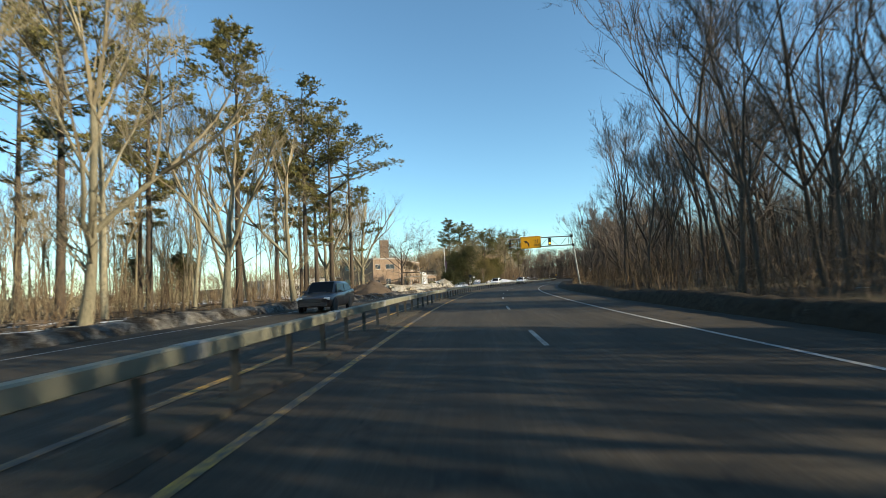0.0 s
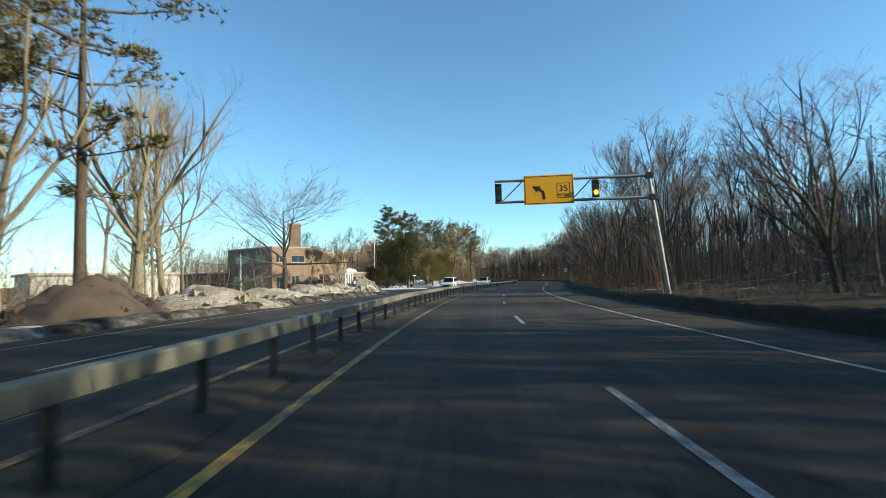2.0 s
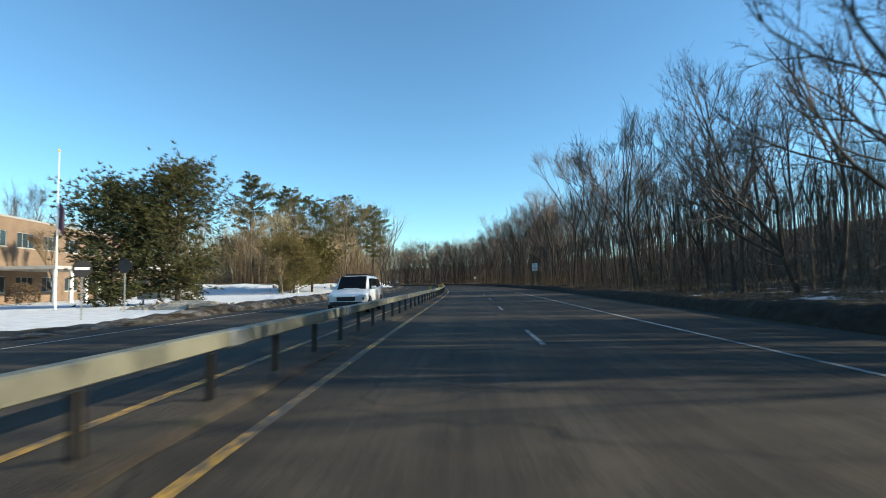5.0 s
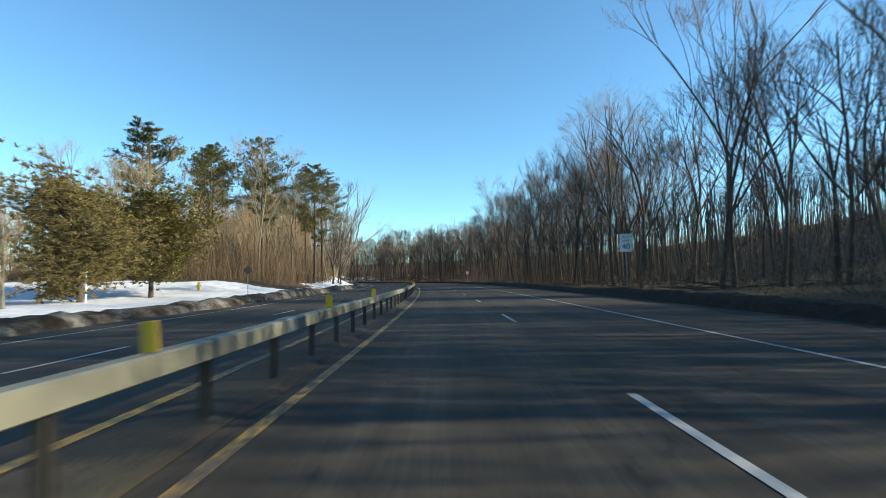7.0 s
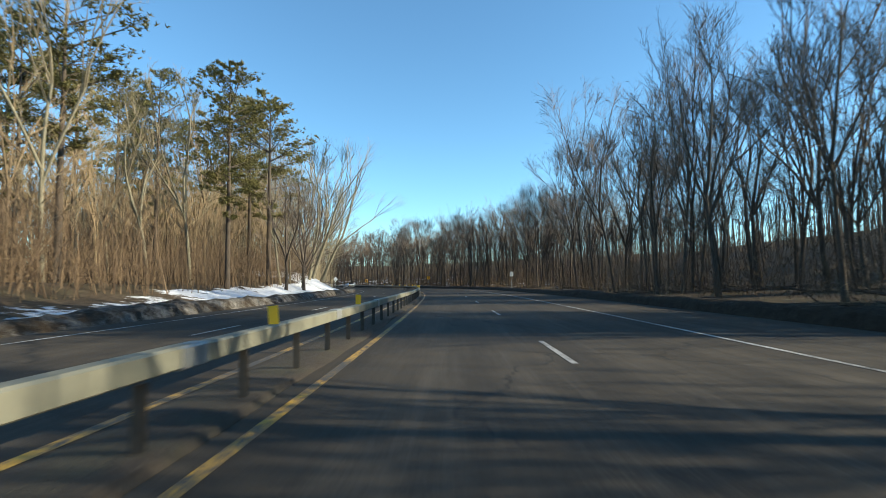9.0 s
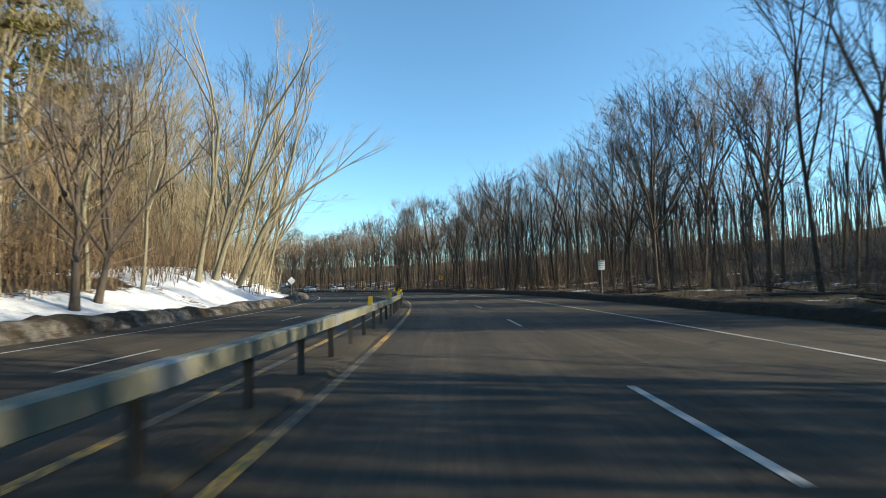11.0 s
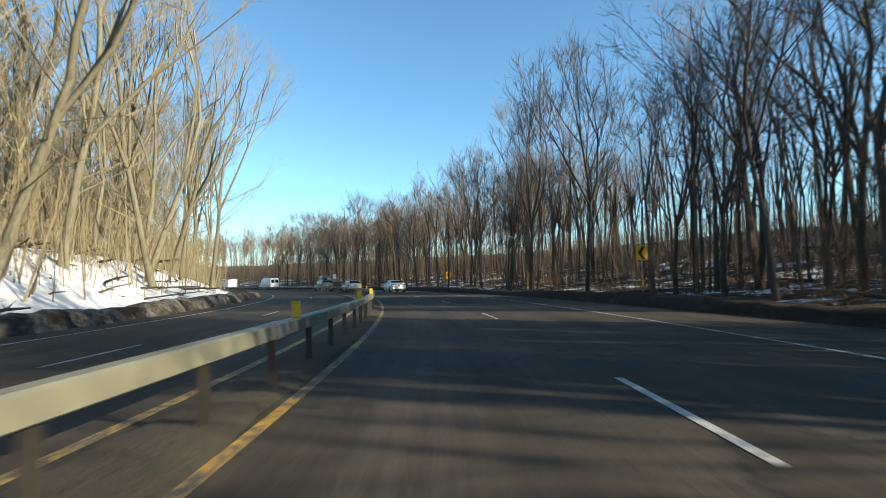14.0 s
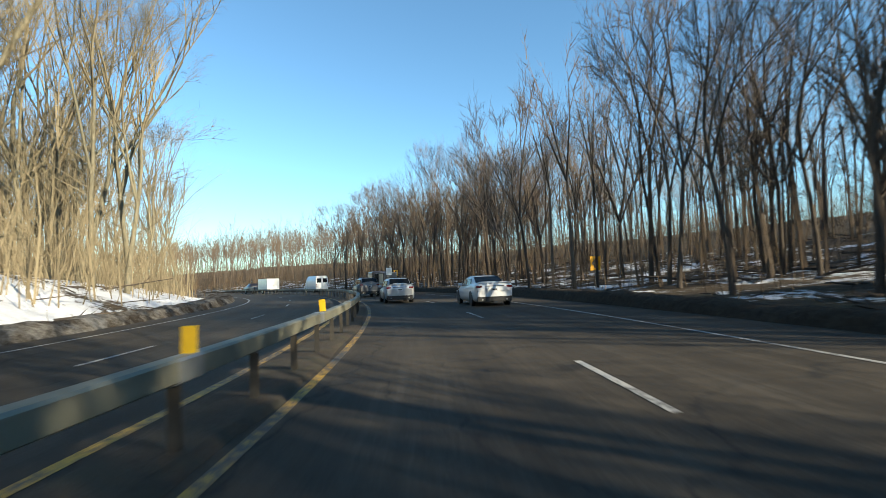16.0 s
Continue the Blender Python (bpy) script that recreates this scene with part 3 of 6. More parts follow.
# ---- overhead sign ----
def build_gantry():
    g = thing("overhead_sign", "steel cantilever sign frame over the lanes with a yellow curve sign", "road sign", m=place(72.3, 8.9))
    part("pole", rod((0.2, 0, 0), (-0.62, 0, 7.25), 0.12, 0.085, 16), M_GALV, g, "pale galvanised pole")
    part("base_plate", box(-0.1, 0.5, -0.3, 0.3, 0.0, 0.05, 0.01), M_GALV, g)
    part("footing", rod((0.2, 0, -0.2), (0.2, 0, 0.02), 0.42, 0.42, 20), M_CONCRETE, g)
    z1, z0 = 6.87, 5.64
    part("arm", rod((-0.5, 0, z1), (-9.2, 0, z1 + 0.05), 0.085, 0.075, 12), M_GALV, g)
    part("arm", rod((-0.35, 0, z0), (-9.2, 0, z0 + 0.05), 0.085, 0.075, 12), M_GALV, g)
    for i, (a, b) in enumerate(((-1.1, -2.2), (-3.6, -2.4), (-3.7, -4.9), (-7.6, -8.9))):
        part("brace", rod((a, 0, z1), (b, 0, z0), 0.035, 0.035, 8), M_GALV, g)
    part("brace", rod((-1.0, 0, z1), (-1.0, 0, z0), 0.04, 0.04, 8), M_GALV, g)
    for z in (z0, z1):
        part("clamp", box(-0.76 + 0.15 * (z == z0), -0.38 + 0.15 * (z == z0), -0.17, 0.17, z - 0.16, z + 0.18, 0.02), M_DARK, g)
    # panel, faces back along the road
    x0, x1, y = -7.55, -4.75, -0.16
    panel = part("panel", box(x0, x1, y - 0.015, y + 0.015, 5.46, 7.14, 0.012), M_SIGN_YELLOW, g, "yellow sign panel with a left curve arrow")
    # dark rim
    for a in ((x0 + .05, x1 - .05, 7.04, 7.075), (x0 + .05, x1 - .05, 5.505, 5.54), (x0 + .05, x0 + .085, 5.54, 7.04), (x1 - .085, x1 - .05, 5.54, 7.04)):
        part("rim", box(a[0], a[1], y - 0.019, y - 0.0155, a[2], a[3]), M_SIGN_BLACK, panel)
    cx, cz = x0 + 0.92, 6.16
    arrow = [(0.30, -0.42), (0.13, -0.42), (0.09, -0.08), (-0.10, 0.12), (-0.20, 0.0), (-0.44, 0.36), (-0.02, 0.34), (0.0, 0.22), (0.22, 0.02)]
    part("arrow", prism([(cx + a, cz + b) for a, b in arrow], y - 0.0205, y - 0.0155), M_SIGN_BLACK, panel)
    turn = Matrix.Translation((x1 - 0.58, y - 0.018, 6.32)) @ Euler((radians(90), 0, 0)).to_matrix().to_4x4()
    lettering("35", 0.52, panel, turn, M_SIGN_BLACK, "black numerals 35")
    turn = Matrix.Translation((x1 - 0.58, y - 0.018, 5.96)) @ Euler((radians(90), 0, 0)).to_matrix().to_4x4()
    lettering("M.P.H.", 0.24, panel, turn, M_SIGN_BLACK, "black letters M.P.H.")
    for a in ((x1 - .95, x1 - .22, 6.62, 6.645), (x1 - .95, x1 - .22, 5.80, 5.825), (x1 - .95, x1 - .925, 5.825, 6.62), (x1 - .245, x1 - .22, 5.825, 6.62)):
        part("frame_line", box(a[0], a[1], y - 0.019, y - 0.0155, a[2], a[3]), M_SIGN_BLACK, panel)
    for i, x in enumerate((-9.0, -3.55)):
        h = part("signal_head", box(x - 0.19, x + 0.19, -0.24, 0.02, 5.75, 6.75, 0.03), M_DARK, g, "black beacon housing with two lenses")
        for k, z in enumerate((6.48, 6.02)):
            lit = i == 1 and k == 1
            part("lens", rod((x, -0.255, z), (x, -0.235, z), 0.14, 0.14, 20), M_LIT if lit else M_AMBER_OFF, h, "lit amber lens" if lit else "unlit amber lens")
            bm = bmesh.new()
            bmesh.ops.create_cone(bm, cap_ends=False, segments=20, radius1=0.165, radius2=0.165, depth=0.2, matrix=Matrix.Translation((x, -0.33, z)) @ Euler((radians(90), 0, 0)).to_matrix().to_4x4())
            bmesh.ops.delete(bm, geom=[f for f in bm.faces if f.calc_center_median().z < z - 0.09], context='FACES')
            part("visor", bm, M_DARK, h)


M_LIT = lamp_glow("lit_amber", (1.0, 0.50, 0.04), 1.3)
M_AMBER_OFF = plain("unlit_amber", (0.25, 0.12, 0.01), 0.25)
build_gantry()


# ---- roadside signs ----
def sign_post(name, label, category, m, w, h, z, face, tall, side=-1, group=""):
    t = thing(name, label, category, group, m)
    bm = bmesh.new()
    box(-0.035, -0.029, -0.0, 0.03, -0.3, tall, bm=bm)
    box(0.029, 0.035, -0.0, 0.03, -0.3, tall, bm=bm)
    box(-0.029, 0.029, 0.0, 0.005, -0.3, tall, bm=bm)
    part("post", bm, M_GALV, t, "thin galvanised channel post")
    p = part("panel", box(-w / 2, w / 2, -0.012, -0.006, z, z + h, 0.004), face, t)
    for zz in (z + 0.12, z + h - 0.12):
        part("bolt", rod((0, -0.018, zz), (0, -0.011, zz), 0.012, 0.012, 8), M_GALV, p)
    return t, p


def face_text(p, text, size, z):
    m = Matrix.Translation((0, -0.0145, z)) @ Euler((radians(90), 0, 0)).to_matrix().to_4x4()
    lettering(text, size, p, m, M_SIGN_BLACK, "black legend " + text)


def build_signs():
    z = float(ground_height(183.1, 9.6))
    t, p = sign_post("speed_limit_sign", "white speed limit 40 sign on a thin steel post", "road sign", place(183.1, 9.2, z, 3), 0.80, 1.08, 2.72, M_SIGN_WHITE, 3.8)
    face_text(p, "SPEED", 0.20, 3.60)
    face_text(p, "LIMIT", 0.20, 3.38)
    face_text(p, "40", 0.50, 3.02)
    for a in ((-.37, .37, 3.757, 3.77), (-.37, .37, 2.75, 2.763), (-.37, -.357, 2.763, 3.757), (.357, .37, 2.763, 3.757)):
        part("border", box(a[0], a[1], -0.0165, -0.0125, a[2], a[3]), M_SIGN_BLACK, p)
    for s, d, turn, big, low in ((321.6, 9.7, -4, 1.0, 0.0), (366.0, 12.4, 2, 1.28, 1.5), (404.0, 9.0, 4, 1.0, 0.0)):
        z = float(ground_height(s, d)) - low
        t, p = sign_post("chevron_sign", "yellow chevron sign on a post before the woods", "road sign", place(s, d, z, turn, big), 0.62, 0.78, 2.05, M_SIGN_YELLOW, 2.9, group="chevron signs")
        pts = [(0.20, 2.78), (0.02, 2.78), (-0.22, 2.44), (0.02, 2.10), (0.20, 2.10), (-0.02, 2.44)]
        part("chevron", prism(pts, -0.0165, -0.0125), M_SIGN_BLACK, p, "black chevron pointing along the bend")
        part("marker", box(-0.04, 0.04, -0.012, -0.002, 0.75, 1.05, 0.003), M_AMBER, t, "small yellow reflector strip")
    z = float(ground_height(274.6, 11.2))
    t, p = sign_post("notice_sign", "small white notice sign on a post at the wood's edge", "road sign", place(274.6, 11.2, z, 2), 0.56, 0.70, 2.05, M_PLATE, 2.85)
    for zz, half in ((2.68, 0.22), (2.52, 0.16), (2.36, 0.22), (2.20, 0.12)):
        part("bar", box(-half, half, -0.0165, -0.0125, zz - 0.03, zz + 0.03), M_GALV, p)
    # diamond sign for the other carriageway, seen from its back
    z = float(ground_height(309, -15.4))
    t = thing("warning_sign", "bare metal back of a diamond warning sign on a post", "road sign", m=place(309, -15.4, z, 4))
    bm = box(-0.38, 0.38, -0.004, 0.004, -0.38, 0.38, 0.003)
    part("panel", bm, M_SIGN_WHITE, t, "", pose(0, 0, 2.2, 0, 45, 0))
    part("post", box(-0.03, 0.03, 0.006, 0.04, -0.3, 2.75), M_GALV, t)
    # stop sign and small signs of the side road
    z = float(ground_height(130, -18.8))
    t = thing("stop_sign", "octagonal sign seen edge-on from behind at the driveway", "road sign", m=place(130, -18.8, z, 35))
    bm = bmesh.new()
    bmesh.ops.create_cone(bm, cap_ends=True, segments=8, radius1=0.40, radius2=0.40, depth=0.006, matrix=Matrix.Translation((0, 0, 2.3)) @ Euler((radians(90), radians(22.5), 0)).to_matrix().to_4x4())
    part("panel", bm, M_DARK, t)
    part("band", box(-0.27, 0.27, -0.008, -0.0035, 2.24, 2.36), M_SIGN_WHITE, t, "white bar across the panel")
    part("post", box(-0.03, 0.03, 0.006, 0.04, -0.3, 2.6), M_GALV, t)
    z = float(ground_height(201.2, -19.7))
    t = thing("sign_back", "small dark diamond sign back on a thin post", "road sign", m=place(201.2, -19.7, z, 2))
    part("panel", box(-0.3, 0.3, -0.004, 0.004, -0.3, 0.3), M_POST, t, "", pose(0, 0, 2.35, 0, 45, 0))
    part("post", box(-0.025, 0.025, 0.006, 0.03, -0.3, 2.6), M_GALV, t)
    # poles
    for s, d, h, lab in ((190.6, -27.8, 3.4, "thin white marker pole in the snow"), (116.8, -43.9, 6.5, "white lamp pole before the school")):
        z = float(ground_height(s, d))
        t = thing("pole", lab, "pole", m=place(s, d, z))
        part("shaft", rod((0, 0, -0.3), (0, 0, h), 0.07, 0.05, 10), M_SIGN_WHITE, t)
        part("cap", rod((0, 0, h), (0, 0, h + 0.05), 0.08, 0.03, 10), M_GALV, t)
    z = float(ground_height(142.9, -30.8))
    t = thing("flagpole", "tall white flagpole with a limp flag on the school lawn", "flagpole", m=place(142.9, -30.8, z))
    part("shaft", rod((0, 0, -0.3), (0, 0, 11.4), 0.07, 0.035, 12), M_SIGN_WHITE, t)
    bm = bmesh.new()
    bmesh.ops.create_uvsphere(bm, u_segments=12, v_segments=8, radius=0.09, matrix=Matrix.Translation((0, 0, 11.45)))
    part("finial", bm, M_AMBER, t)
    verts, faces = [], []
    for i in range(7):
        for j in range(9):
            zz = 7.9 - 2.0 * j / 8
            verts.append((0.08 + 0.07 * i + 0.02 * math.sin(j * 1.3), 0.06 * math.sin(i * 2.1 + j * 0.4), zz - 0.12 * i))
    faces = [(a * 9 + b, a * 9 + b + 1, (a + 1) * 9 + b + 1, (a + 1) * 9 + b) for a in range(6) for b in range(8)]
    part("flag", mesh_of("flag", verts, faces, plain("flag_cloth", (0.10, 0.06, 0.09), 0.9), True), None, t, "limp dark folded flag")
    # hydrant
    z = float(ground_height(203.1, -25.0))
    t = thing("fire_hydrant", "yellow fire hydrant standing in the snow", "hydrant", m=place(203.1, -25.0, z))
    M_H = plain("hydrant_paint", (0.72, 0.45, 0.03), 0.5)
    part("barrel", rod((0, 0, -0.1), (0, 0, 0.62), 0.13, 0.12, 14), M_H, t)
    part("flange", rod((0, 0, 0.12), (0, 0, 0.17), 0.19, 0.19, 14), M_H, t)
    part("bonnet", rod((0, 0, 0.62), (0, 0, 0.82), 0.16, 0.05, 14), M_H, t)
    part("nozzle", rod((-0.24, 0, 0.48), (0.24, 0, 0.48), 0.07, 0.07, 10), M_H, t)
    part("nozzle", rod((0, -0.22, 0.45), (0, 0, 0.45), 0.085, 0.085, 10), M_H, t)
    part("nut", rod((0, 0, 0.82), (0, 0, 0.88), 0.03, 0.03, 6), M_H, t)


build_signs()


# ---- school ----
def wall_with_openings(name, w, h, holes, thick, mat, parent, m, label=""):
    """A wall in x and z from (0, 0), with openings that go through it: (x0, x1, z0, z1)."""
    xs = sorted({0, w, *[v for q in holes for v in q[:2]]})
    zs = sorted({0, h, *[v for q in holes for v in q[2:]]})
    bm = bmesh.new()
    for i in range(len(xs) - 1):
        for j in range(len(zs) - 1):
            cx, cz = (xs[i] + xs[i + 1]) / 2, (zs[j] + zs[j + 1]) / 2
            if any(a < cx < b and c < cz < d for a, b, c, d in holes):
                continue
            box(xs[i], xs[i + 1], 0, thick, zs[j], zs[j + 1], bm=bm)
    bmesh.ops.remove_doubles(bm, verts=bm.verts, dist=0.0005)
    return part(name, bm, mat, parent, label, m)


def window_in(parent, m, x0, x1, z0, z1, bars=2):
    w = part("window", box(x0, x1, 0.10, 0.12, z0, z1), M_GLASS, parent, "dark window glass in a pale frame", m)
    fr = M_ROOF
    for a in ((x0, x0 + 0.07, z0, z1), (x1 - 0.07, x1, z0, z1), (x0 + .07, x1 - .07, z0, z0 + 0.07), (x0 + .07, x1 - .07, z1 - 0.07, z1)):
        part("frame", box(a[0], a[1], 0.06, 0.10, a[2], a[3]), fr, w)
    for k in range(1, bars):
        x = x0 + (x1 - x0) * k / bars
        part("mullion", box(x - 0.035, x + 0.035, 0.065, 0.10, z0 + 0.07, z1 - 0.07), fr, w)
    part("sill", box(x0 - 0.06, x1 + 0.06, -0.05, 0.06, z0 - 0.09, z0), M_CONCRETE, w)


def build_school():
    corner, left, right = Vector((-21.6, 155.6, 0)), Vector((-33.5, 165.0, 0)), Vector((-14.0, 161.2, 0))
    t = thing("school_building", "two-storey brown brick school with a tall square chimney", "building", m=Matrix.Translation(corner))
    L, H = (left - corner).length, 9.4
    a = math.atan2(left.y - corner.y, left.x - corner.x)
    # the wall that runs from the corner to the back left
    mL = Matrix.Translation((left - corner)) @ Euler((0, 0, a + math.pi)).to_matrix().to_4x4()
    holes = [(2.2, 4.4, 1.6, 3.5), (5.2, 7.4, 1.6, 3.5), (2.2, 7.4, 6.4, 7.9), (9.6, 12.6, 6.4, 7.9), (9.6, 12.6, 1.6, 3.5)]
    w = wall_with_openings("wall", L, H, holes, 0.35, M_BRICK, t, mL)
    for q in holes:
        window_in(t, mL, *q, bars=3 if q[1] - q[0] > 3 else 2)
    R = (right - corner).length
    b = math.atan2(right.y - corner.y, right.x - corner.x)
    mR = Euler((0, 0, b)).to_matrix().to_4x4()
    holes = [(0.8, 2.6, 6.2, 7.7), (4.4, 7.6, 6.2, 7.7), (0.9, 2.3, 0.2, 2.9), (4.4, 6.2, 1.3, 3.2)]
    w = wall_with_openings("wall", R, H, holes, 0.35, M_BRICK, t, mR)
    for q in holes:
        window_in(t, mR, *q, bars=2)
    # back walls and roof
    far = left + right - corner - corner
    bm = bmesh.new()
    pts = [Vector((0, 0)), (right - corner).xy, (left + right - 2 * corner).xy, (left - corner).xy]
    lo = [bm.verts.new((p.x, p.y, H - 0.25)) for p in pts]
    hi = [bm.verts.new((p.x, p.y, H - 0.05)) for p in pts]
    bm.faces.new(hi)
    bm.faces.new(lo[::-1])
    for i in range(4):
        bm.faces.new((lo[i], lo[(i + 1) % 4], hi[(i + 1) % 4], hi[i]))
    part("roof", bm, M_ROOF, t)
    mB = Matrix.Translation((right - corner)) @ Euler((0, 0, a)).to_matrix().to_4x4()
    wall_with_openings("wall", L, H, [], 0.35, M_BRICK, t, mB)
    mB2 = Matrix.Translation((left - corner)) @ Euler((0, 0, b)).to_matrix().to_4x4()
    wall_with_openings("wall", R, H, [], 0.35, M_BRICK, t, mB2)
    part("coping", box(-0.1, L + 0.02, -0.08, 0.42, H, H + 0.22), M_ROOF, t, "pale stone coping", mL)
    part("coping", box(0.02, R + 0.1, -0.08, 0.42, H, H + 0.22), M_ROOF, t, "pale stone coping", mR)
    # chimney behind
    c = Vector((-20.2, 174.3, 0)) - corner
    ch = part("chimney", box(-1.45, 1.45, -1.45, 1.45, 0, 16.2), M_BRICK, t, "tall square brick chimney", Matrix.Translation(c) @ Euler((0, 0, radians(12))).to_matrix().to_4x4())
    part("cap", box(-1.55, 1.55, -1.55, 1.55, 16.2, 16.6, 0.05), M_CONCRETE, ch)
    # long wing along the lawn, with a canopy on white columns
    o, e1, e2 = right - corner, Vector((-9.5, 200.0, 0)) - corner, Vector((-3.5, 223.3, 0)) - corner
    turn = Matrix.Translation(o) @ Euler((0, 0, math.atan2((e1 - o).y, (e1 - o).x))).to_matrix().to_4x4()
    long = (e1 - o).length
    holes = [(2.0 + 4.6 * k, 5.0 + 4.6 * k, z0, z0 + 1.7) for k in range(8) for z0 in (1.2, 6.1)]
    wall_with_openings("wing_wall", long, 9.2, holes, 0.3, M_BRICK, t, turn)
    for q in holes:
        window_in(t, turn, *q, bars=3)
    part("wing_roof", box(0, long, 0.3, 16, 8.9, 9.1), M_ROOF, t, "", turn)
    part("coping", box(0, long, -0.08, 0.36, 9.2, 9.4), M_ROOF, t, "pale stone coping", turn)
    wall_with_openings("wing_wall", 16, 9.2, [], 0.3, M_BRICK, t, turn @ pose(long, 0.3, 0, 0, 0, 90))
    part("canopy", box(6.5, 16.5, -6.4, -0.02, 3.5, 3.85, 0.03), M_CONCRETE, t, "flat pale entrance canopy", turn)
    for x in (7.0, 10.0, 13.0, 16.0):
        part("column", rod((x, -6.1, -0.1), (x, -6.1, 3.5), 0.2, 0.18, 12), M_SIGN_WHITE, t, "white round column", turn)
    # one-storey classrooms at the end
    turn = Matrix.Translation(e1) @ Euler((0, 0, math.atan2((e2 - e1).y, (e2 - e1).x))).to_matrix().to_4x4()
    long = (e2 - e1).length
    holes = [(1.2 + 4.5 * k, 4.6 + 4.5 * k, 1.1, 3.3) for k in range(5)]
    wall_with_openings("classroom_wall", long, 4.4, holes, 0.3, M_BRICK, t, turn)
    for q in holes:
        window_in(t, turn, *q, bars=2)
    wall_with_openings("classroom_wall", 14, 4.4, [(3, 6.5, 1.1, 3.3)], 0.3, M_BRICK, t, turn @ pose(long, 0.3, 0, 0, 0, 90))
    part("classroom_roof", box(-0.1, long + 0.3, -0.3, 14.4, 4.4, 4.75, 0.04), M_ROOF, t, "pale flat roof edge", turn)
    dome = bmesh.new()
    bmesh.ops.create_uvsphere(dome, u_segments=28, v_segments=14, radius=3.0, matrix=Matrix.Translation((long - 4.5, 6, 4.7)) @ Matrix.Diagonal((1, 1, 0.55, 1)))
    for f in dome.faces:
        f.smooth = True
    part("dome", dome, M_SIGN_WHITE, t, "white domed roof light", turn)
    # low long annex to the back left
    turn = Matrix.Translation(left - corner) @ Euler((0, 0, radians(168))).to_matrix().to_4x4()
    w = wall_with_openings("annex_wall", 34, 4.2, [(3, 7, 1.2, 3.0), (9, 13, 1.2, 3.0), (15, 19, 1.2, 3.0)], 0.3, M_BRICK, t, turn @ pose(34, 0, 0, 0, 0, 180))
    part("annex_roof", box(0, 34, -12, 0.4, 4.2, 4.5, 0.03), M_ROOF, t, "", turn)


build_school()


def build_shed():
    z = float(ground_height(112.6, -49.4))
    t = thing("portable_building", "low pale flat-roofed portable building behind bare trees", "building", m=place(100, -52, z, 60))
    M_PALE = plain("pale_siding", (0.40, 0.39, 0.35), 0.7, 0, 0.25, 0.8)
    w = wall_with_openings("wall", 16, 3.1, [(2, 3.5, 1.0, 2.1), (6, 7.5, 1.0, 2.1), (11, 12, 0.1, 2.2)], 0.2, M_PALE, t, pose(-8, -4, 0))
    window_in(t, pose(-8, -4, 0), 2, 3.5, 1.0, 2.1)
    window_in(t, pose(-8, -4, 0), 6, 7.5, 1.0, 2.1)
    part("door", box(11.02, 11.98, 0.05, 0.1, 0.1, 2.2), M_GALV, t, "grey metal door", pose(-8, -4, 0))
    wall_with_openings("wall", 16, 3.1, [], 0.2, M_PALE, t, pose(8, 4, 0, 0, 0, 180))
    wall_with_openings("wall", 7.6, 3.1, [], 0.2, M_PALE, t, pose(8, -3.8, 0, 0, 0, 90))
    wall_with_openings("wall", 7.6, 3.1, [], 0.2, M_PALE, t, pose(-8, 3.8, 0, 0, 0, -90))
    part("roof", box(-8.3, 8.3, -4.3, 4.3, 3.1, 3.4, 0.03), M_ROOF, t)


build_shed()


# ---- heaps of plowed snow by the driveway ----
def heap(name, s, d, rx, ry, h, seed, mat, label, chunks):
    r = random.Random(seed)
    z = float(ground_height(s, d))
    verts, faces = [], []
    rings, seg = 12, 30
    for i in range(rings + 1):
        q = i / rings
        for j in range(seg):
            a = 2 * math.pi * j / seg
            p = Vector((math.cos(a) * q * 2.2, math.sin(a) * q * 2.2, seed * 3.1))
            wob = 1 + 0.28 * noise.noise(p * 1.3)
            zz = h * (1 - q ** 1.5) * (1 + 0.30 * noise.noise(p * 1.6)) + 0.16 * h * noise.noise(p * 4.3) * (1 - q * q)
            verts.append((math.cos(a) * rx * q * wob, math.sin(a) * ry * q * wob, max(zz, 0) - 0.1 * q))
    for i in range(rings):
        for j in range(seg):
            k = (j + 1) % seg
            faces.append((i * seg + j, (i + 1) * seg + j, (i + 1) * seg + k, i * seg + k))
    t = thing(name, label, "snow heap", m=place(s, d, z))
    part("mound", mesh_of("mound", verts, faces, mat, True), None, t)
    # broken lumps on it, joined
    V, F = [], []
    for k in range(int(chunks * 1.8)):
        a, q = r.uniform(0, 6.28), math.sqrt(r.uniform(0.02, 1))
        x, y = math.cos(a) * rx * q, math.sin(a) * ry * q
        size = (0.05 + 0.32 * r.random() ** 2.2) * (0.6 + 0.2 * h)
        zz = h * (1 - q ** 1.5) * 0.92
        m = Matrix.Translation((x, y, zz - size * 0.25)) @ Euler((r.uniform(0, 6), r.uniform(0, 6), r.uniform(0, 6))).to_matrix().to_4x4()
        n = len(V)
        for c in ((-1, -1, -1), (1, -1, -1), (1, 1, -1), (-1, 1, -1), (-1, -1, 1), (1, -1, 1), (1, 1, 1), (-1, 1, 1)):
            V.append(m @ Vector((c[0] * size * r.uniform(0.4, 1), c[1] * size * r.uniform(0.4, 1), c[2] * size * r.uniform(0.25, 0.7))))
        F += [tuple(n + i for i in q4) for q4 in ((0, 3, 2, 1), (4, 5, 6, 7), (0, 1, 5, 4), (1, 2, 6, 5), (2, 3, 7, 6), (3, 0, 4, 7))]
    o = part("rubble", mesh_of("rubble", V, F, mat), None, t, "broken frozen lumps of dirty snow")
    o["kind"] = "stuff"


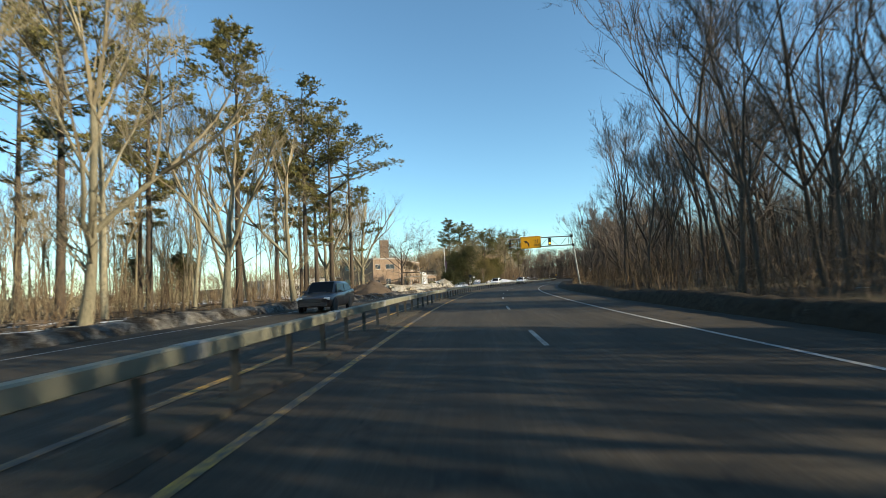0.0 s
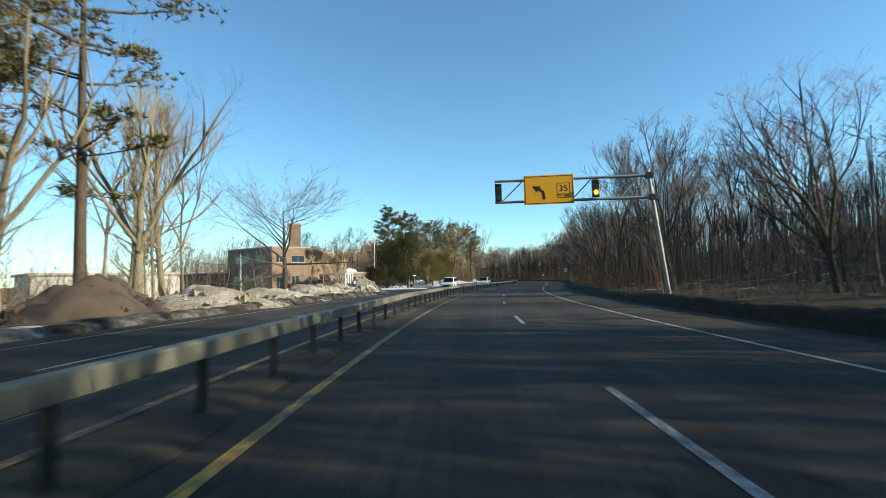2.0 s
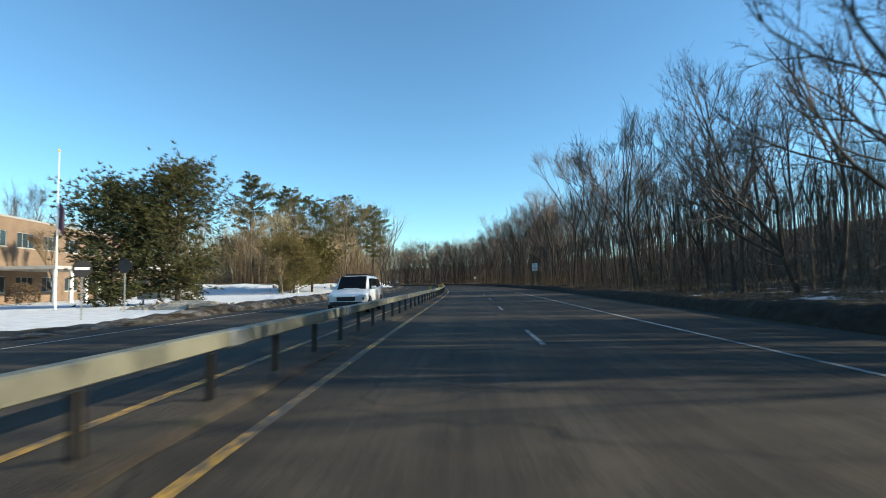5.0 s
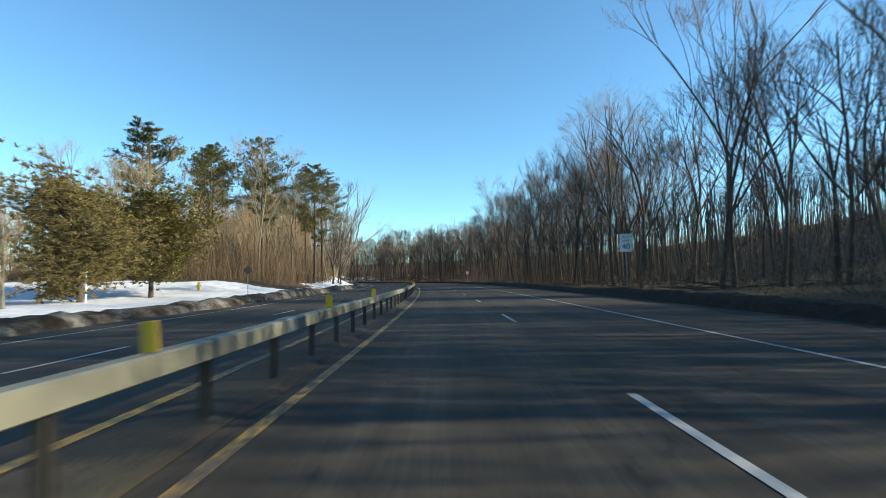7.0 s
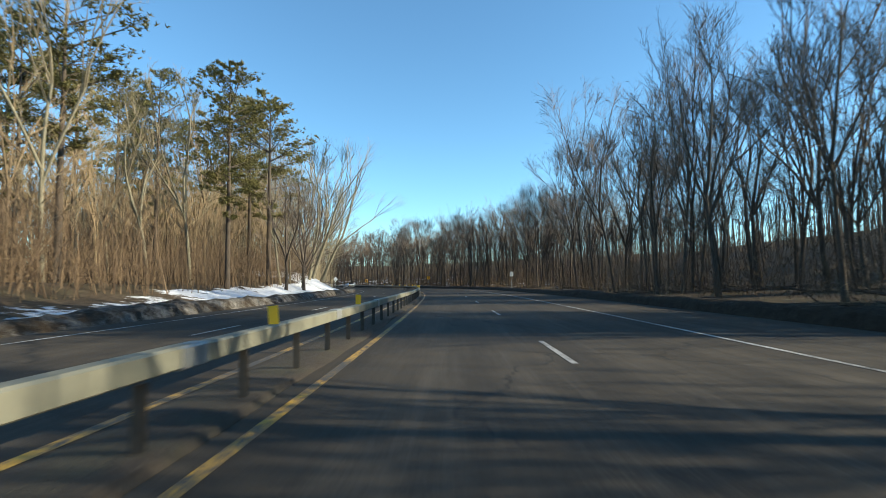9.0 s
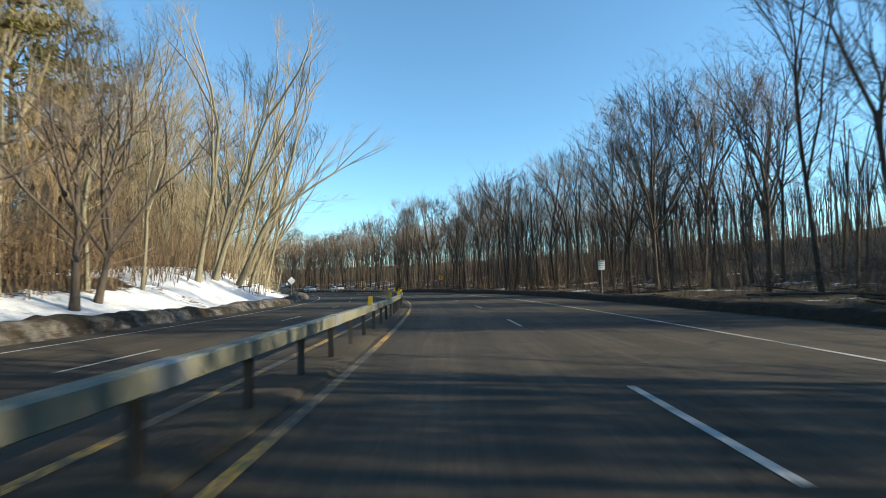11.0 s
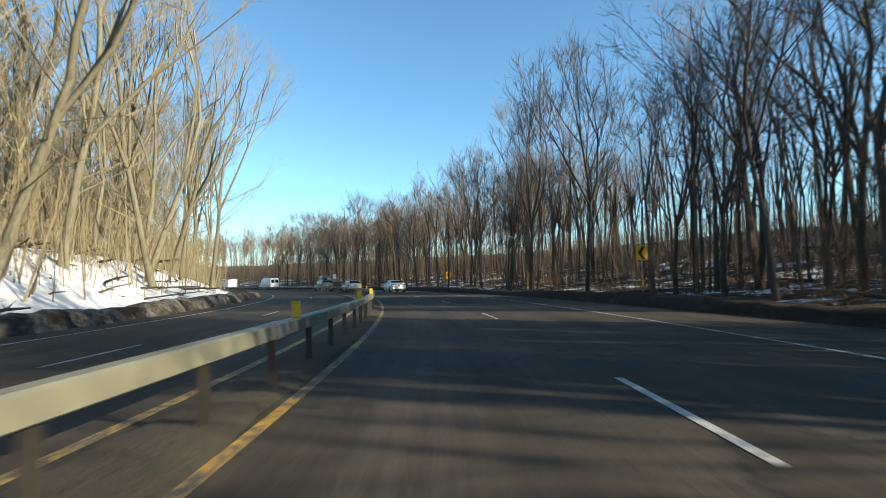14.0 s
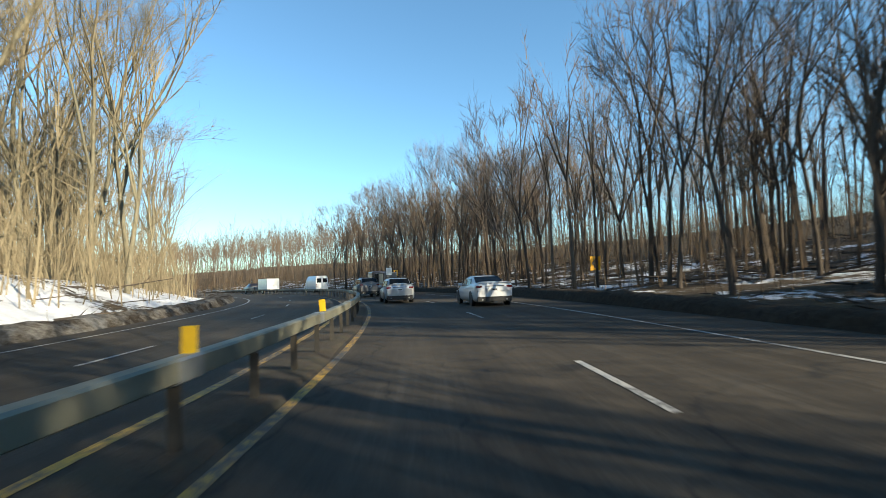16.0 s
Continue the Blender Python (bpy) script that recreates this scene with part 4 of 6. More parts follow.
M_EARTH = plain("dark_earth", (0.095, 0.068, 0.048), 0.95, 0, 0.5, 1.5)
heap("snow_heap", 103.9, -18.6, 2.9, 3.0, 2.0, 1, M_PILE, "tall heap of dirty lumpy plowed snow by the driveway", 170)
heap("snow_heap", 96.2, -18.2, 3.2, 2.6, 1.3, 2, M_PILE, "low heap of dirty lumpy plowed snow", 110)
heap("snow_heap", 88.5, -18.0, 4.6, 2.9, 1.45, 3, M_PILE, "long heap of dirty lumpy plowed snow", 150)
heap("snow_heap", 79.5, -17.8, 5.0, 2.8, 1.2, 8, M_PILE, "low heap of dirty lumpy plowed snow", 140)
heap("snow_heap", 71.5, -17.4, 5.0, 2.6, 1.3, 4, M_PILE, "low heap of dirty lumpy plowed snow", 130)
heap("snow_heap", 107.0, -25.9, 2.8, 2.4, 1.2, 6, M_PILE, "small white heap of plowed snow", 60)
heap("earth_heap", 63.5, -17.8, 3.7, 3.0, 2.0, 5, M_EARTH, "dark brown heap of earth beside the road", 40)
heap("snow_heap", 140.0, -19.5, 4.6, 1.4, 0.55, 7, M_PILE, "low ridge of old plowed snow at the lawn", 50)


# ---- hedges and small things on the lawn ----
def clipped(name, label, m, lx, ly, h, seed, mat):
    """A clipped shrub: stems below, a skin of small leaves with ragged edges."""
    r = random.Random(seed)
    t = thing(name, label, "shrub", m=m)
    V, F = [], []
    for k in range(int(420 * max(1.0, lx * ly / 4))):
        u, v, w = r.uniform(-1, 1), r.uniform(-1, 1), r.uniform(0.12, 1)
        q = max(abs(u) ** 3 + abs(v) ** 3 + w ** 4, 0.3) ** 0.30
        p = Vector((u / q * lx / 2, v / q * ly / 2, w / q * h * r.uniform(0.9, 1.06)))
        for z in range(3):
            d = Vector((r.gauss(0, 1), r.gauss(0, 1), r.gauss(0.3, 0.8))).normalized()
            s = d.orthogonal().normalized() * r.uniform(0.03, 0.06)
            n = len(V)
            V += [p - s, p + s, p + d * r.uniform(0.12, 0.25)]
            F.append((n, n + 1, n + 2))
    part("leaves", mesh_of("leaves", V, F, mat), None, t)
    V, F = [], []
    for k in range(9):
        x, y = r.uniform(-0.35, 0.35) * lx, r.uniform(-0.3, 0.3) * ly
        n = len(V)
        for zz, q in ((-0.1, 0.03), (h * 0.8, 0.012)):
            for a in range(4):
                V.append((x + q * math.cos(a * 1.57), y + q * math.sin(a * 1.57), zz))
        F += [(n + a, n + (a + 1) % 4, n + 4 + (a + 1) % 4, n + 4 + a) for a in range(4)]
    part("stems", mesh_of("stems", V, F, M_BARK), None, t)


for k, (s, d, lx, ly, h) in enumerate(((178.6, -46.5, 1.8, 6.0, 1.7), (180.5, -41.0, 1.6, 4.6, 1.5), (150, -47.0, 2.6, 2.6, 2.2), (145.5, -49.5, 2.2, 2.2, 1.8), (157, -45.5, 2.4, 2.4, 2.0), (138, -48, 2.0, 2.6, 1.5))):
    clipped("hedge" if lx < 2 and ly > 3 else "shrub", "clipped brown-green hedge on the school lawn" if lx < 2 and ly > 3 else "round brown shrub against the brick school", place(s, d, float(ground_height(s, d))), lx, ly, h, 70 + k, M_BRUSH if k > 1 else M_NEEDLE_DARK)


def build_round_sign():
    t = thing("round_sign", "round road sign on a steel post at the driveway", "road sign", m=place(137.0, -21.7, float(ground_height(137, -21.7))))
    part("post", rod((0, 0, -0.1), (0, 0, 3.1), 0.035, 0.035, 8), M_GALV, t)
    part("disc", rod((0, -0.05, 2.7), (0, -0.035, 2.7), 0.42, 0.42, 28), M_DARK, t, "dark back of a round sign")
    b = thing("lawn_sign", "long low white sign board on the school lawn", "sign", m=place(150, -27.0, float(ground_height(150, -27)), 12))
    part("board", box(-2.2, 2.2, -0.05, 0.05, 0.45, 1.0, 0.01), M_SIGN_WHITE, b)
    for x in (-1.8, 1.8):
        part("post", box(x - 0.06, x + 0.06, 0.055, 0.16, -0.1, 1.05, 0.01), M_SIGN_WHITE, b)


build_round_sign()


# ---- trees ----
def glade(s, d):
    """How closely the right-hand wood stands: clumps with gaps that let the low sun through."""
    s, d = np.asarray(s, float), np.asarray(d, float)
    h = np.interp(s, LS, LH)
    sx, sy = math.sin(SUN_AZ), math.cos(SUN_AZ)
    q = s - d * (-np.sin(h) * sx + np.cos(h) * sy) / (np.cos(h) * sx + np.sin(h) * sy)
    w = 1.25 * np.sin(q * 0.27 + 0.6) + 0.9 * np.sin(q * 0.47 + 2.1) + 0.45 * np.sin(q * 0.9 + 4.0) + 0.3 * np.sin(q * 1.9 + 1.0)
    near = np.clip(np.interp(q, [0, 24, 28, 54, 60, 86, 92, 150, 156, 182, 186, 300, 304, 340], [0.75, 0.75, 1.0, 1.0, 0.5, 0.5, 0.85, 0.85, 1.2, 1.2, 0.6, 0.6, 0.95, 0.95]) + 0.9 * w, 0.0, 1.0)
    for a, b in ((30, 38), (66, 80), (186, 198), (243, 250), (256, 265), (274, 280), (286, 299)):
        near = near * (1 - 0.92 * smooth((q - a + 1) / 2) * smooth((b + 1 - q) / 2))
    deep = smooth((d - bank_right(s) - 44) / 24)
    return np.where(d > 3, near * (1 - deep) + deep, 1.0)


class Wood:
    """Gathers tubes and blades into one mesh."""

    def __init__(self):
        self.v, self.f = [], []

    def tube(self, pts, radii, n):
        base = len(self.v)
        k = len(pts)
        for i in range(k):
            d = (pts[min(i + 1, k - 1)] - pts[max(i - 1, 0)])
            d = d.normalized() if d.length > 1e-6 else Vector((0, 0, 1))
            a = d.orthogonal().normalized()
            b = d.cross(a)
            for j in range(n):
                t = 2 * math.pi * j / n
                self.v.append(pts[i] + (a * math.cos(t) + b * math.sin(t)) * radii[i])
        for i in range(k - 1):
            for j in range(n):
                q, w = base + i * n + j, base + i * n + (j + 1) % n
                self.f.append((q, w, w + n, q + n))

    def spike(self, a, b, r):
        """A thin three-sided twig that runs out to a point."""
        d = b - a
        o = d.orthogonal().normalized() * r
        p = d.cross(o).normalized() * r
        n = len(self.v)
        self.v += [a + o, a - 0.5 * o + 0.87 * p, a - 0.5 * o - 0.87 * p, b]
        self.f += [(n, n + 1, n + 3), (n + 1, n + 2, n + 3), (n + 2, n, n + 3)]

    def blade(self, a, b, side):
        n = len(self.v)
        self.v += [a - side, a + side, b]
        self.f.append((n, n + 1, n + 2))

    def strip(self, a, b, c, side):
        """A bent switch that runs out to a point."""
        n = len(self.v)
        self.v += [a - side, a + side, b + 0.6 * side, b - 0.6 * side, c]
        self.f += [(n, n + 1, n + 2, n + 3), (n + 3, n + 2, n + 4)]

    def mesh(self, name, mat, shade=False):
        return mesh_of(name, self.v, self.f, mat, shade)


def turned(r, d, angle):
    """d, bent away by an angle in a direction of chance."""
    o = d.orthogonal().normalized()
    o.rotate(Matrix.Rotation(r.uniform(0, 6.283), 3, d))
    return (d * math.cos(angle) + o * math.sin(angle)).normalized()


def along(pts, t):
    x = t * (len(pts) - 1)
    i = min(int(x), len(pts) - 2)
    return pts[i].lerp(pts[i + 1], x - i)


def bare_tree(seed, height, girth, crown_from, spread, limbs=17, lean=0.03, twist=0.5, fork=False, bark=None, twig=None, steep=1.0, lift=1.0):
    """A leafless tree: its trunk with the limbs, and its crown of branches and twigs."""
    r = random.Random(seed)
    trunk, crown = Wood(), Wood()
    stems = []
    n = 10
    p, d = Vector((0, 0, -0.25)), Vector((r.uniform(-lean, lean), r.uniform(-lean, lean), 1)).normalized()
    pts, rad = [], []
    for i in range(n + 1):
        t = i / n
        pts.append(p.copy())
        rad.append(girth * ((1 - t) ** 0.85 * 0.92 + 0.05) * (1.35 if i == 0 else 1.0))
        d = (d + Vector((r.uniform(-1, 1), r.uniform(-1, 1), 0.35)) * 0.075 * twist).normalized()
        p = p + d * height / n
    trunk.tube(pts, rad, 8)
    stems.append((pts, rad, height, crown_from))
    if fork:
        q = along(pts, 0.28)
        d = turned(r, Vector((0, 0, 1)), 0.34)
        fp, fr = [], []
        for i in range(8):
            fp.append(q.copy())
            fr.append(girth * 0.62 * (1 - i / 7) ** 0.9 + 0.02)
            d = (d + Vector((r.uniform(-1, 1), r.uniform(-1, 1), 0.8)) * 0.08).normalized()
            q = q + d * height * 0.62 / 7
        trunk.tube(fp, fr, 7)
        stems.append((fp, fr, height * 0.7, 0.25))
    for pts, rad, tall, start in stems:
        count = limbs if pts is stems[0][0] else limbs // 2
        for k in range(count):
            t = start + (0.985 - start) * ((k + r.uniform(0.1, 0.9)) / count) ** 0.85
            a = along(pts, t)
            ra = rad[min(int(t * (len(rad) - 1)), len(rad) - 2)] * 0.52
            long = tall * spread * (1.12 - t) ** 0.62 * r.uniform(0.6, 1.2) + 0.9
            d = turned(r, Vector((0, 0, 1)), r.uniform(0.70, 1.30) * (1.15 - 0.42 * t) * steep)
            lp = []
            q = a.copy()
            for i in range(5):
                lp.append(q.copy())
                d = (d + Vector((r.uniform(-1, 1), r.uniform(-1, 1), r.uniform(-0.2, 1.0) * lift)) * 0.2).normalized()
                q = q + d * long / 4
            ra = min(ra, 0.03 + long * 0.018)
            trunk.tube(lp, [ra, ra * 0.75, ra * 0.52, ra * 0.32, ra * 0.14], 5)
            for b in range(6):
                u = 0.22 + 0.76 * (b + r.uniform(0, 1)) / 6
                s0 = along(lp, u)
                bd = turned(r, (along(lp, min(u + 0.1, 1)) - along(lp, u - 0.1)).normalized(), r.uniform(0.45, 1.0))
                bd = (bd + Vector((0, 0, 0.28))).normalized()
                bl = long * (0.62 - 0.28 * u) * r.uniform(0.6, 1.3)
                mid = s0 + bd * bl * 0.5
                bd2 = (bd + Vector((r.uniform(-1, 1), r.uniform(-1, 1), 0.6)) * 0.3).normalized()
                end = mid + bd2 * bl * 0.5
                rb = max(0.020, ra * 0.36 * (1 - 0.5 * u))
                crown.tube([s0, mid], [rb, rb * 0.6], 3)
                crown.blade(mid, end, bd2.orthogonal().normalized() * rb * 0.6)
                for c in range(7):
                    w = 0.12 + 0.88 * (c + r.random()) / 7
                    s1 = s0.lerp(mid, w * 2) if w < 0.5 else mid.lerp(end, w * 2 - 1)
                    td = turned(r, bd2, r.uniform(0.4, 1.0))
                    td = (td + Vector((0, 0, 0.22))).normalized()
                    tl = bl * r.uniform(0.25, 0.5) + 0.12
                    e1 = s1 + td * tl
                    crown.blade(s1, e1, td.orthogonal().normalized() * (0.012 + 0.006 * r.random()))
                    for z in range(3):
                        s2 = s1.lerp(e1, r.uniform(0.3, 0.9))
                        td2 = turned(r, td, r.uniform(0.4, 0.9))
                        side = td2.orthogonal().normalized() * 0.0115
                        crown.blade(s2, s2 + td2 * tl * r.uniform(0.4, 0.75), side)
    return trunk.mesh("trunk", bark or M_BARK, True), crown.mesh("crown", twig or M_TWIG)


def forked_tree(seed, height, girth, clear=0.36, wide=1.0, lean=0.05, kids=3, bark=None, twig=None, shoots=5):
    """A leafless tree whose trunk parts again and again into rising leaders, under a rounded crown of fine twigs."""
    r = random.Random(seed)
    trunk, crown = Wood(), Wood()
    share = (clear, 0.27, 0.18, 0.125, 0.085)

    def grow(p, d, long, rad, level):
        pts = [p]
        for i in range(3):
            d = (d + Vector((r.gauss(0, 1), r.gauss(0, 1), 0.55)) * (0.045 if level == 0 else 0.10)).normalized()
            p = p + d * long / 3
            pts.append(p)
        if level < 2:
            trunk.tube(pts, [rad * (1.3 if level == 0 else 1.0), rad * 0.92, rad * 0.82, rad * 0.70], 8 if level == 0 else 6)
        elif level == 2:
            crown.tube(pts, [rad, rad * 0.85, rad * 0.70, rad * 0.52], 4)
        elif level == 3:
            crown.tube([pts[0], pts[2], pts[3]], [rad, rad * 0.7, rad * 0.4], 3)
        else:
            crown.strip(pts[0], pts[1], pts[3], d.orthogonal().normalized() * max(rad, 0.014))
            for c in range(5):
                a = along(pts, r.uniform(0.15, 0.98))
                td = (turned(r, d, r.uniform(0.25, 0.85)) + Vector((0, 0, 0.15))).normalized()
                e = a + td * long * r.uniform(0.45, 0.95)
                crown.blade(a, e, td.orthogonal().normalized() * r.uniform(0.011, 0.017))
                for z in range(2):
                    q = a.lerp(e, r.uniform(0.3, 0.9))
                    t2 = turned(r, td, r.uniform(0.3, 0.8))
                    crown.blade(q, q + t2 * long * r.uniform(0.25, 0.55), t2.orthogonal().normalized() * 0.010)
            return
        for k in range(kids + (level == 0 and r.random() < 0.5)):
            if k == 0:
                a, kd = pts[-1], turned(r, d, r.uniform(0.05, 0.22))
            else:
                a, kd = along(pts, r.uniform(0.72, 1.0)), turned(r, d, r.uniform(0.32, 0.68) * wide)
            kd = (kd + Vector((0, 0, 0.14))).normalized()
            grow(a, kd, height * share[level + 1] * r.uniform(0.75, 1.2), rad * (0.72 if k == 0 else r.uniform(0.45, 0.62)), level + 1)
        if level < 2:
            for k in range(shoots if level == 0 else 2):
                a = along(pts, r.uniform(0.45, 0.95) if level == 0 else r.uniform(0.2, 0.7))
                grow(a, turned(r, d, r.uniform(0.7, 1.25)), height * r.uniform(0.07, 0.16), max(0.022, rad * 0.2), 3)

    d = Vector((r.uniform(-lean, lean), r.uniform(-lean, lean), 1)).normalized()
    grow(Vector((0, 0, -0.25)), d, height * clear, girth, 0)
    return trunk.mesh("trunk", bark or M_BARK, True), crown.mesh("crown", twig or M_TWIG)


def pine_tree(seed, height, girth, crown_from, reach, whorls, needles, flat=0.18, dense=1.0, top=0.35, fine=1.0, puff=0.35):
    """A pine: straight trunk, tiers of level boughs, needles in tufts at the boughs' ends."""
    r = random.Random(seed)
    trunk, crown = Wood(), Wood()
    n = 9
    pts = []
    p = Vector((0, 0, -0.25))
    for i in range(n + 1):
        pts.append(p.copy())
        p = p + Vector((r.uniform(-0.012, 0.012), r.uniform(-0.012, 0.012), 1)) * height / n
    trunk.tube(pts, [girth * ((1 - i / n) ** 0.8 * 0.93 + 0.04) for i in range(n + 1)], 8)
    for k in range(whorls):
        t = crown_from + (0.99 - crown_from) * k / (whorls - 1)
        near = 1 - t
        for b in range(r.choice((3, 4, 4, 5))):
            if r.random() < 0.13:
                continue
            u = (t - crown_from) / (1 - crown_from)
            long = reach * (top + (1 - top) * math.sin(math.pi * min(1, 0.22 + 0.83 * (1 - u)))) * r.uniform(0.55, 1.2) * min(1.0, 0.25 + 2.6 * near + 0.1)
            a = 6.283 * r.random()
            d = Vector((math.cos(a), math.sin(a), flat + 0.55 * u + r.uniform(-0.1, 0.12))).normalized()
            q = along(pts, min(t + r.uniform(-0.012, 0.012), 1))
            lp = []
            for i in range(4):
                lp.append(q.copy())
                d = (d + Vector((r.uniform(-0.15, 0.15), r.uniform(-0.15, 0.15), 0.07))).normalized()
                q = q + d * long / 3
            rb = 0.012 + 0.013 * long
            trunk.tube(lp, [rb, rb * 0.7, rb * 0.45, rb * 0.15], 4)
            tufts = int((6 + long * 5.5) * dense)
            for c in range(tufts):
                w = 0.30 + 0.70 * (math.sqrt(r.random()) if puff < 0.6 else r.random())
                s0 = along(lp, w) + Vector((r.gauss(0, 1), r.gauss(0, 1), puff * r.gauss(0, 1) + 0.25)) * (0.09 + 0.10 * long * (1.1 - abs(w - 0.7))) * (0.72 + 0.8 * puff)
                if c % 3 == 0:
                    crown.spike(along(lp, w * 0.92), s0, 0.012)
                for z in range(int(6 / fine)):
                    dd = (d * 0.6 + Vector((r.gauss(0, 1), r.gauss(0, 1), r.gauss(0, 0.6) + 0.35))).normalized()
                    ln = r.uniform(0.30, 0.66) * (0.55 + 0.45 * fine)
                    side = dd.cross(Vector((r.random(), r.random(), r.random() + 0.1))).normalized() * r.uniform(0.05, 0.11) * fine
                    crown.blade(s0, s0 + dd * ln, side)
    return trunk.mesh("trunk", M_BARK_PINE, True), crown.mesh("crown", needles)


def as_tree(name, pair, label, category="tree", group=""):
    t = thing(name, label, category, group)
    part("trunk", pair[0], None, t)
    part("crown", pair[1], None, t)
    return t


TALL = [forked_tree(100 + i, 16.5 + 1.1 * (i % 4), 0.128 + 0.022 * (i % 3), (0.40, 0.30, 0.36)[i % 3], (0.85, 1.1, 0.95)[i % 3], 0.07) for i in range(7)]
BROAD = [forked_tree(200 + i, 16 + 2 * i, 0.21 + 0.02 * i, 0.24, 1.5, 0.14, 3) for i in range(3)]
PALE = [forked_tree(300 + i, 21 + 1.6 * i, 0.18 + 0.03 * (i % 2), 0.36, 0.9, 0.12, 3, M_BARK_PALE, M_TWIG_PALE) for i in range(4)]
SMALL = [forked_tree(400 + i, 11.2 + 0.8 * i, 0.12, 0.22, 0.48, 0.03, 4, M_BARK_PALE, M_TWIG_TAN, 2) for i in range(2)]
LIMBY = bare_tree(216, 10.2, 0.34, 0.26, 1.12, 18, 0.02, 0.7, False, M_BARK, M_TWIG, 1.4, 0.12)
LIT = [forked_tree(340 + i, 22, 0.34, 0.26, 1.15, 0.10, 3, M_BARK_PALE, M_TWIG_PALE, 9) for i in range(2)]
VASE = [forked_tree(220 + i, 19, 0.28, 0.18, 0.8, 0.05, 4, M_BARK_PALE, M_TWIG_TAN, 4) for i in range(2)]
used = {}


def plant(pair, key, name, label, group, s, d, turn, scale, tilt=(0, 0), lower=0.0):
    z = float(ground_height(s, d)) - lower
    m = place(s, d, z, turn, scale) @ pose(0, 0, 0, tilt[0], tilt[1], 0)
    if key not in used:
        used[key] = as_tree(name, pair, label, "tree", group)
        used[key].matrix_basis = m
        return used[key]
    ob = copy_thing(used[key], Matrix.LocRotScale(m.translation, m.to_quaternion(), None))
    sc = m.to_scale()
    ob.scale = sc
    return ob


def stand(seed, count, s0, s1, near, far, pairs, key, name, label, group, gap, scales=(0.8, 1.15), skip=None, toward=0.0):
    """Trees strewn over a stretch beside the road, each clear of the next."""
    r = random.Random(seed)
    put, tries = [], 0
    while len(put) < count and tries < count * 60:
        tries += 1
        s = r.uniform(s0, s1)
        w = r.random() ** 1.3
        d = (float(near(s)) if callable(near) else near) * (1 - w) + (float(far(s)) if callable(far) else far) * w
        if (skip and skip(s, d)) or r.random() > float(glade(s, d)):
            continue
        if any((s - a) ** 2 + (d - b) ** 2 < gap * gap for a, b in put):
            continue
        put.append((s, d))
        i = r.randrange(len(pairs))
        plant(pairs[i], key + str(i), name, label, group, s, d, r.uniform(0, 360), r.uniform(*scales), (r.uniform(-3, 3), r.uniform(-3, 3) ))
    return put


R_EDGE = lambda s: bank_right(s) + np.interp(s, [130, 160, 270, 320], [3.2, 5.0, 4.5, 3.0])
stand(10, 13, 0, 42, lambda s: R_EDGE(s) + 0.5, lambda s: bank_right(s) + 17, TALL, "tall", "bare_tree", "tall bare dark tree at the wood's edge", "roadside wood", 2.6, (0.85, 1.08))
stand(1, 84, -25, 178, lambda s: R_EDGE(s) + 0.8, lambda s: bank_right(s) + 21, TALL, "tall", "bare_tree", "bare grey-brown tree at the wood's edge", "roadside wood", 2.1, (0.68, 0.98), lambda s, d: 56 < s < 74)
stand(9, 76, 178, 300, R_EDGE, lambda s: bank_right(s) + 19, TALL, "tall", "bare_tree", "tall bare grey-brown tree at the wood's edge", "roadside wood", 2.0, (0.80, 1.06))
stand(2, 60, 300, 430, R_EDGE, lambda s: bank_right(s) + 22, TALL, "tall", "bare_tree", "tall bare grey-brown tree at the wood's edge", "roadside wood", 2.0, (0.74, 1.08), lambda s, d: s < 368 and abs(d - 12.4 - 0.43 * (s - 366)) < 1.8)
stand(3, 2, 52, 75, lambda s: bank_right(s) + 6.5, lambda s: bank_right(s) + 9, BROAD, "broad", "spreading_tree", "bare spreading tree with crooked limbs beside the road", "roadside wood", 6, (0.58, 0.68))
# leaning trees of the right side
for s, d, turn, sc, tilt in ((66, 14.0, 40, 0.66, (0, -14)), (58, 14.5, 140, 0.70, (2, -9)), (117.6, 13.2, 250, 0.92, (3, -27)), (126, 16.5, 310, 0.85, (0, -20)), (134, 14.8, 40, 0.70, (0, -24)), (148, 17, 150, 0.8, (0, -14))):
    z = float(ground_height(s, d))
    m = place(s, d, z, 0, sc) @ pose(0, 0, 0, *tilt, 0) @ pose(0, 0, 0, 0, 0, turn)
    ob = copy_thing(used["broad0" if sc > 0.9 and "broad0" in used else next(k for k in used if k.startswith("broad"))], Matrix.LocRotScale(m.translation, m.to_quaternion(), None))
    ob.scale = m.to_scale()
    ob["label"] = "bare tree leaning out over the road"

# left side, woods before the school
for s, d, key, sc in ((77, -25, 0, 0.7), (55.4, -37, 2, 0.85), (42, -27, 0, 0.9), (52, -30, 3, 0.9), (60, -33, 1, 1.0), (30, -25, 3, 1.0), (20, -28, 1, 0.95), (14, -22, 2, 0.9), (8, -26, 3, 0.95), (78, -30, 2, 0.75), (87, -34, 0, 0.6), (83, -27, 3, 0.6)):
    plant(PALE[key], "pale" + str(key), "bare_tree", "tall bare pale-barked tree lit by the sun", "lit wood", s, d, (s * 37) % 360, sc)
for i, (s, d, sc) in enumerate(((83.2, -28.9, 0.9), (72, -22.2, 0.9), (86.2, -35.1, 0.8), (66, -25.0, 0.9), (50, -21.5, 0.9), (37, -21, 0.95), (24, -21, 0.9))):
    plant(LIT[i % 2], "lit" + str(i % 2), "bare_tree", "thick bare pale-barked tree lit by the sun", "lit wood", s, d, i * 83, sc)
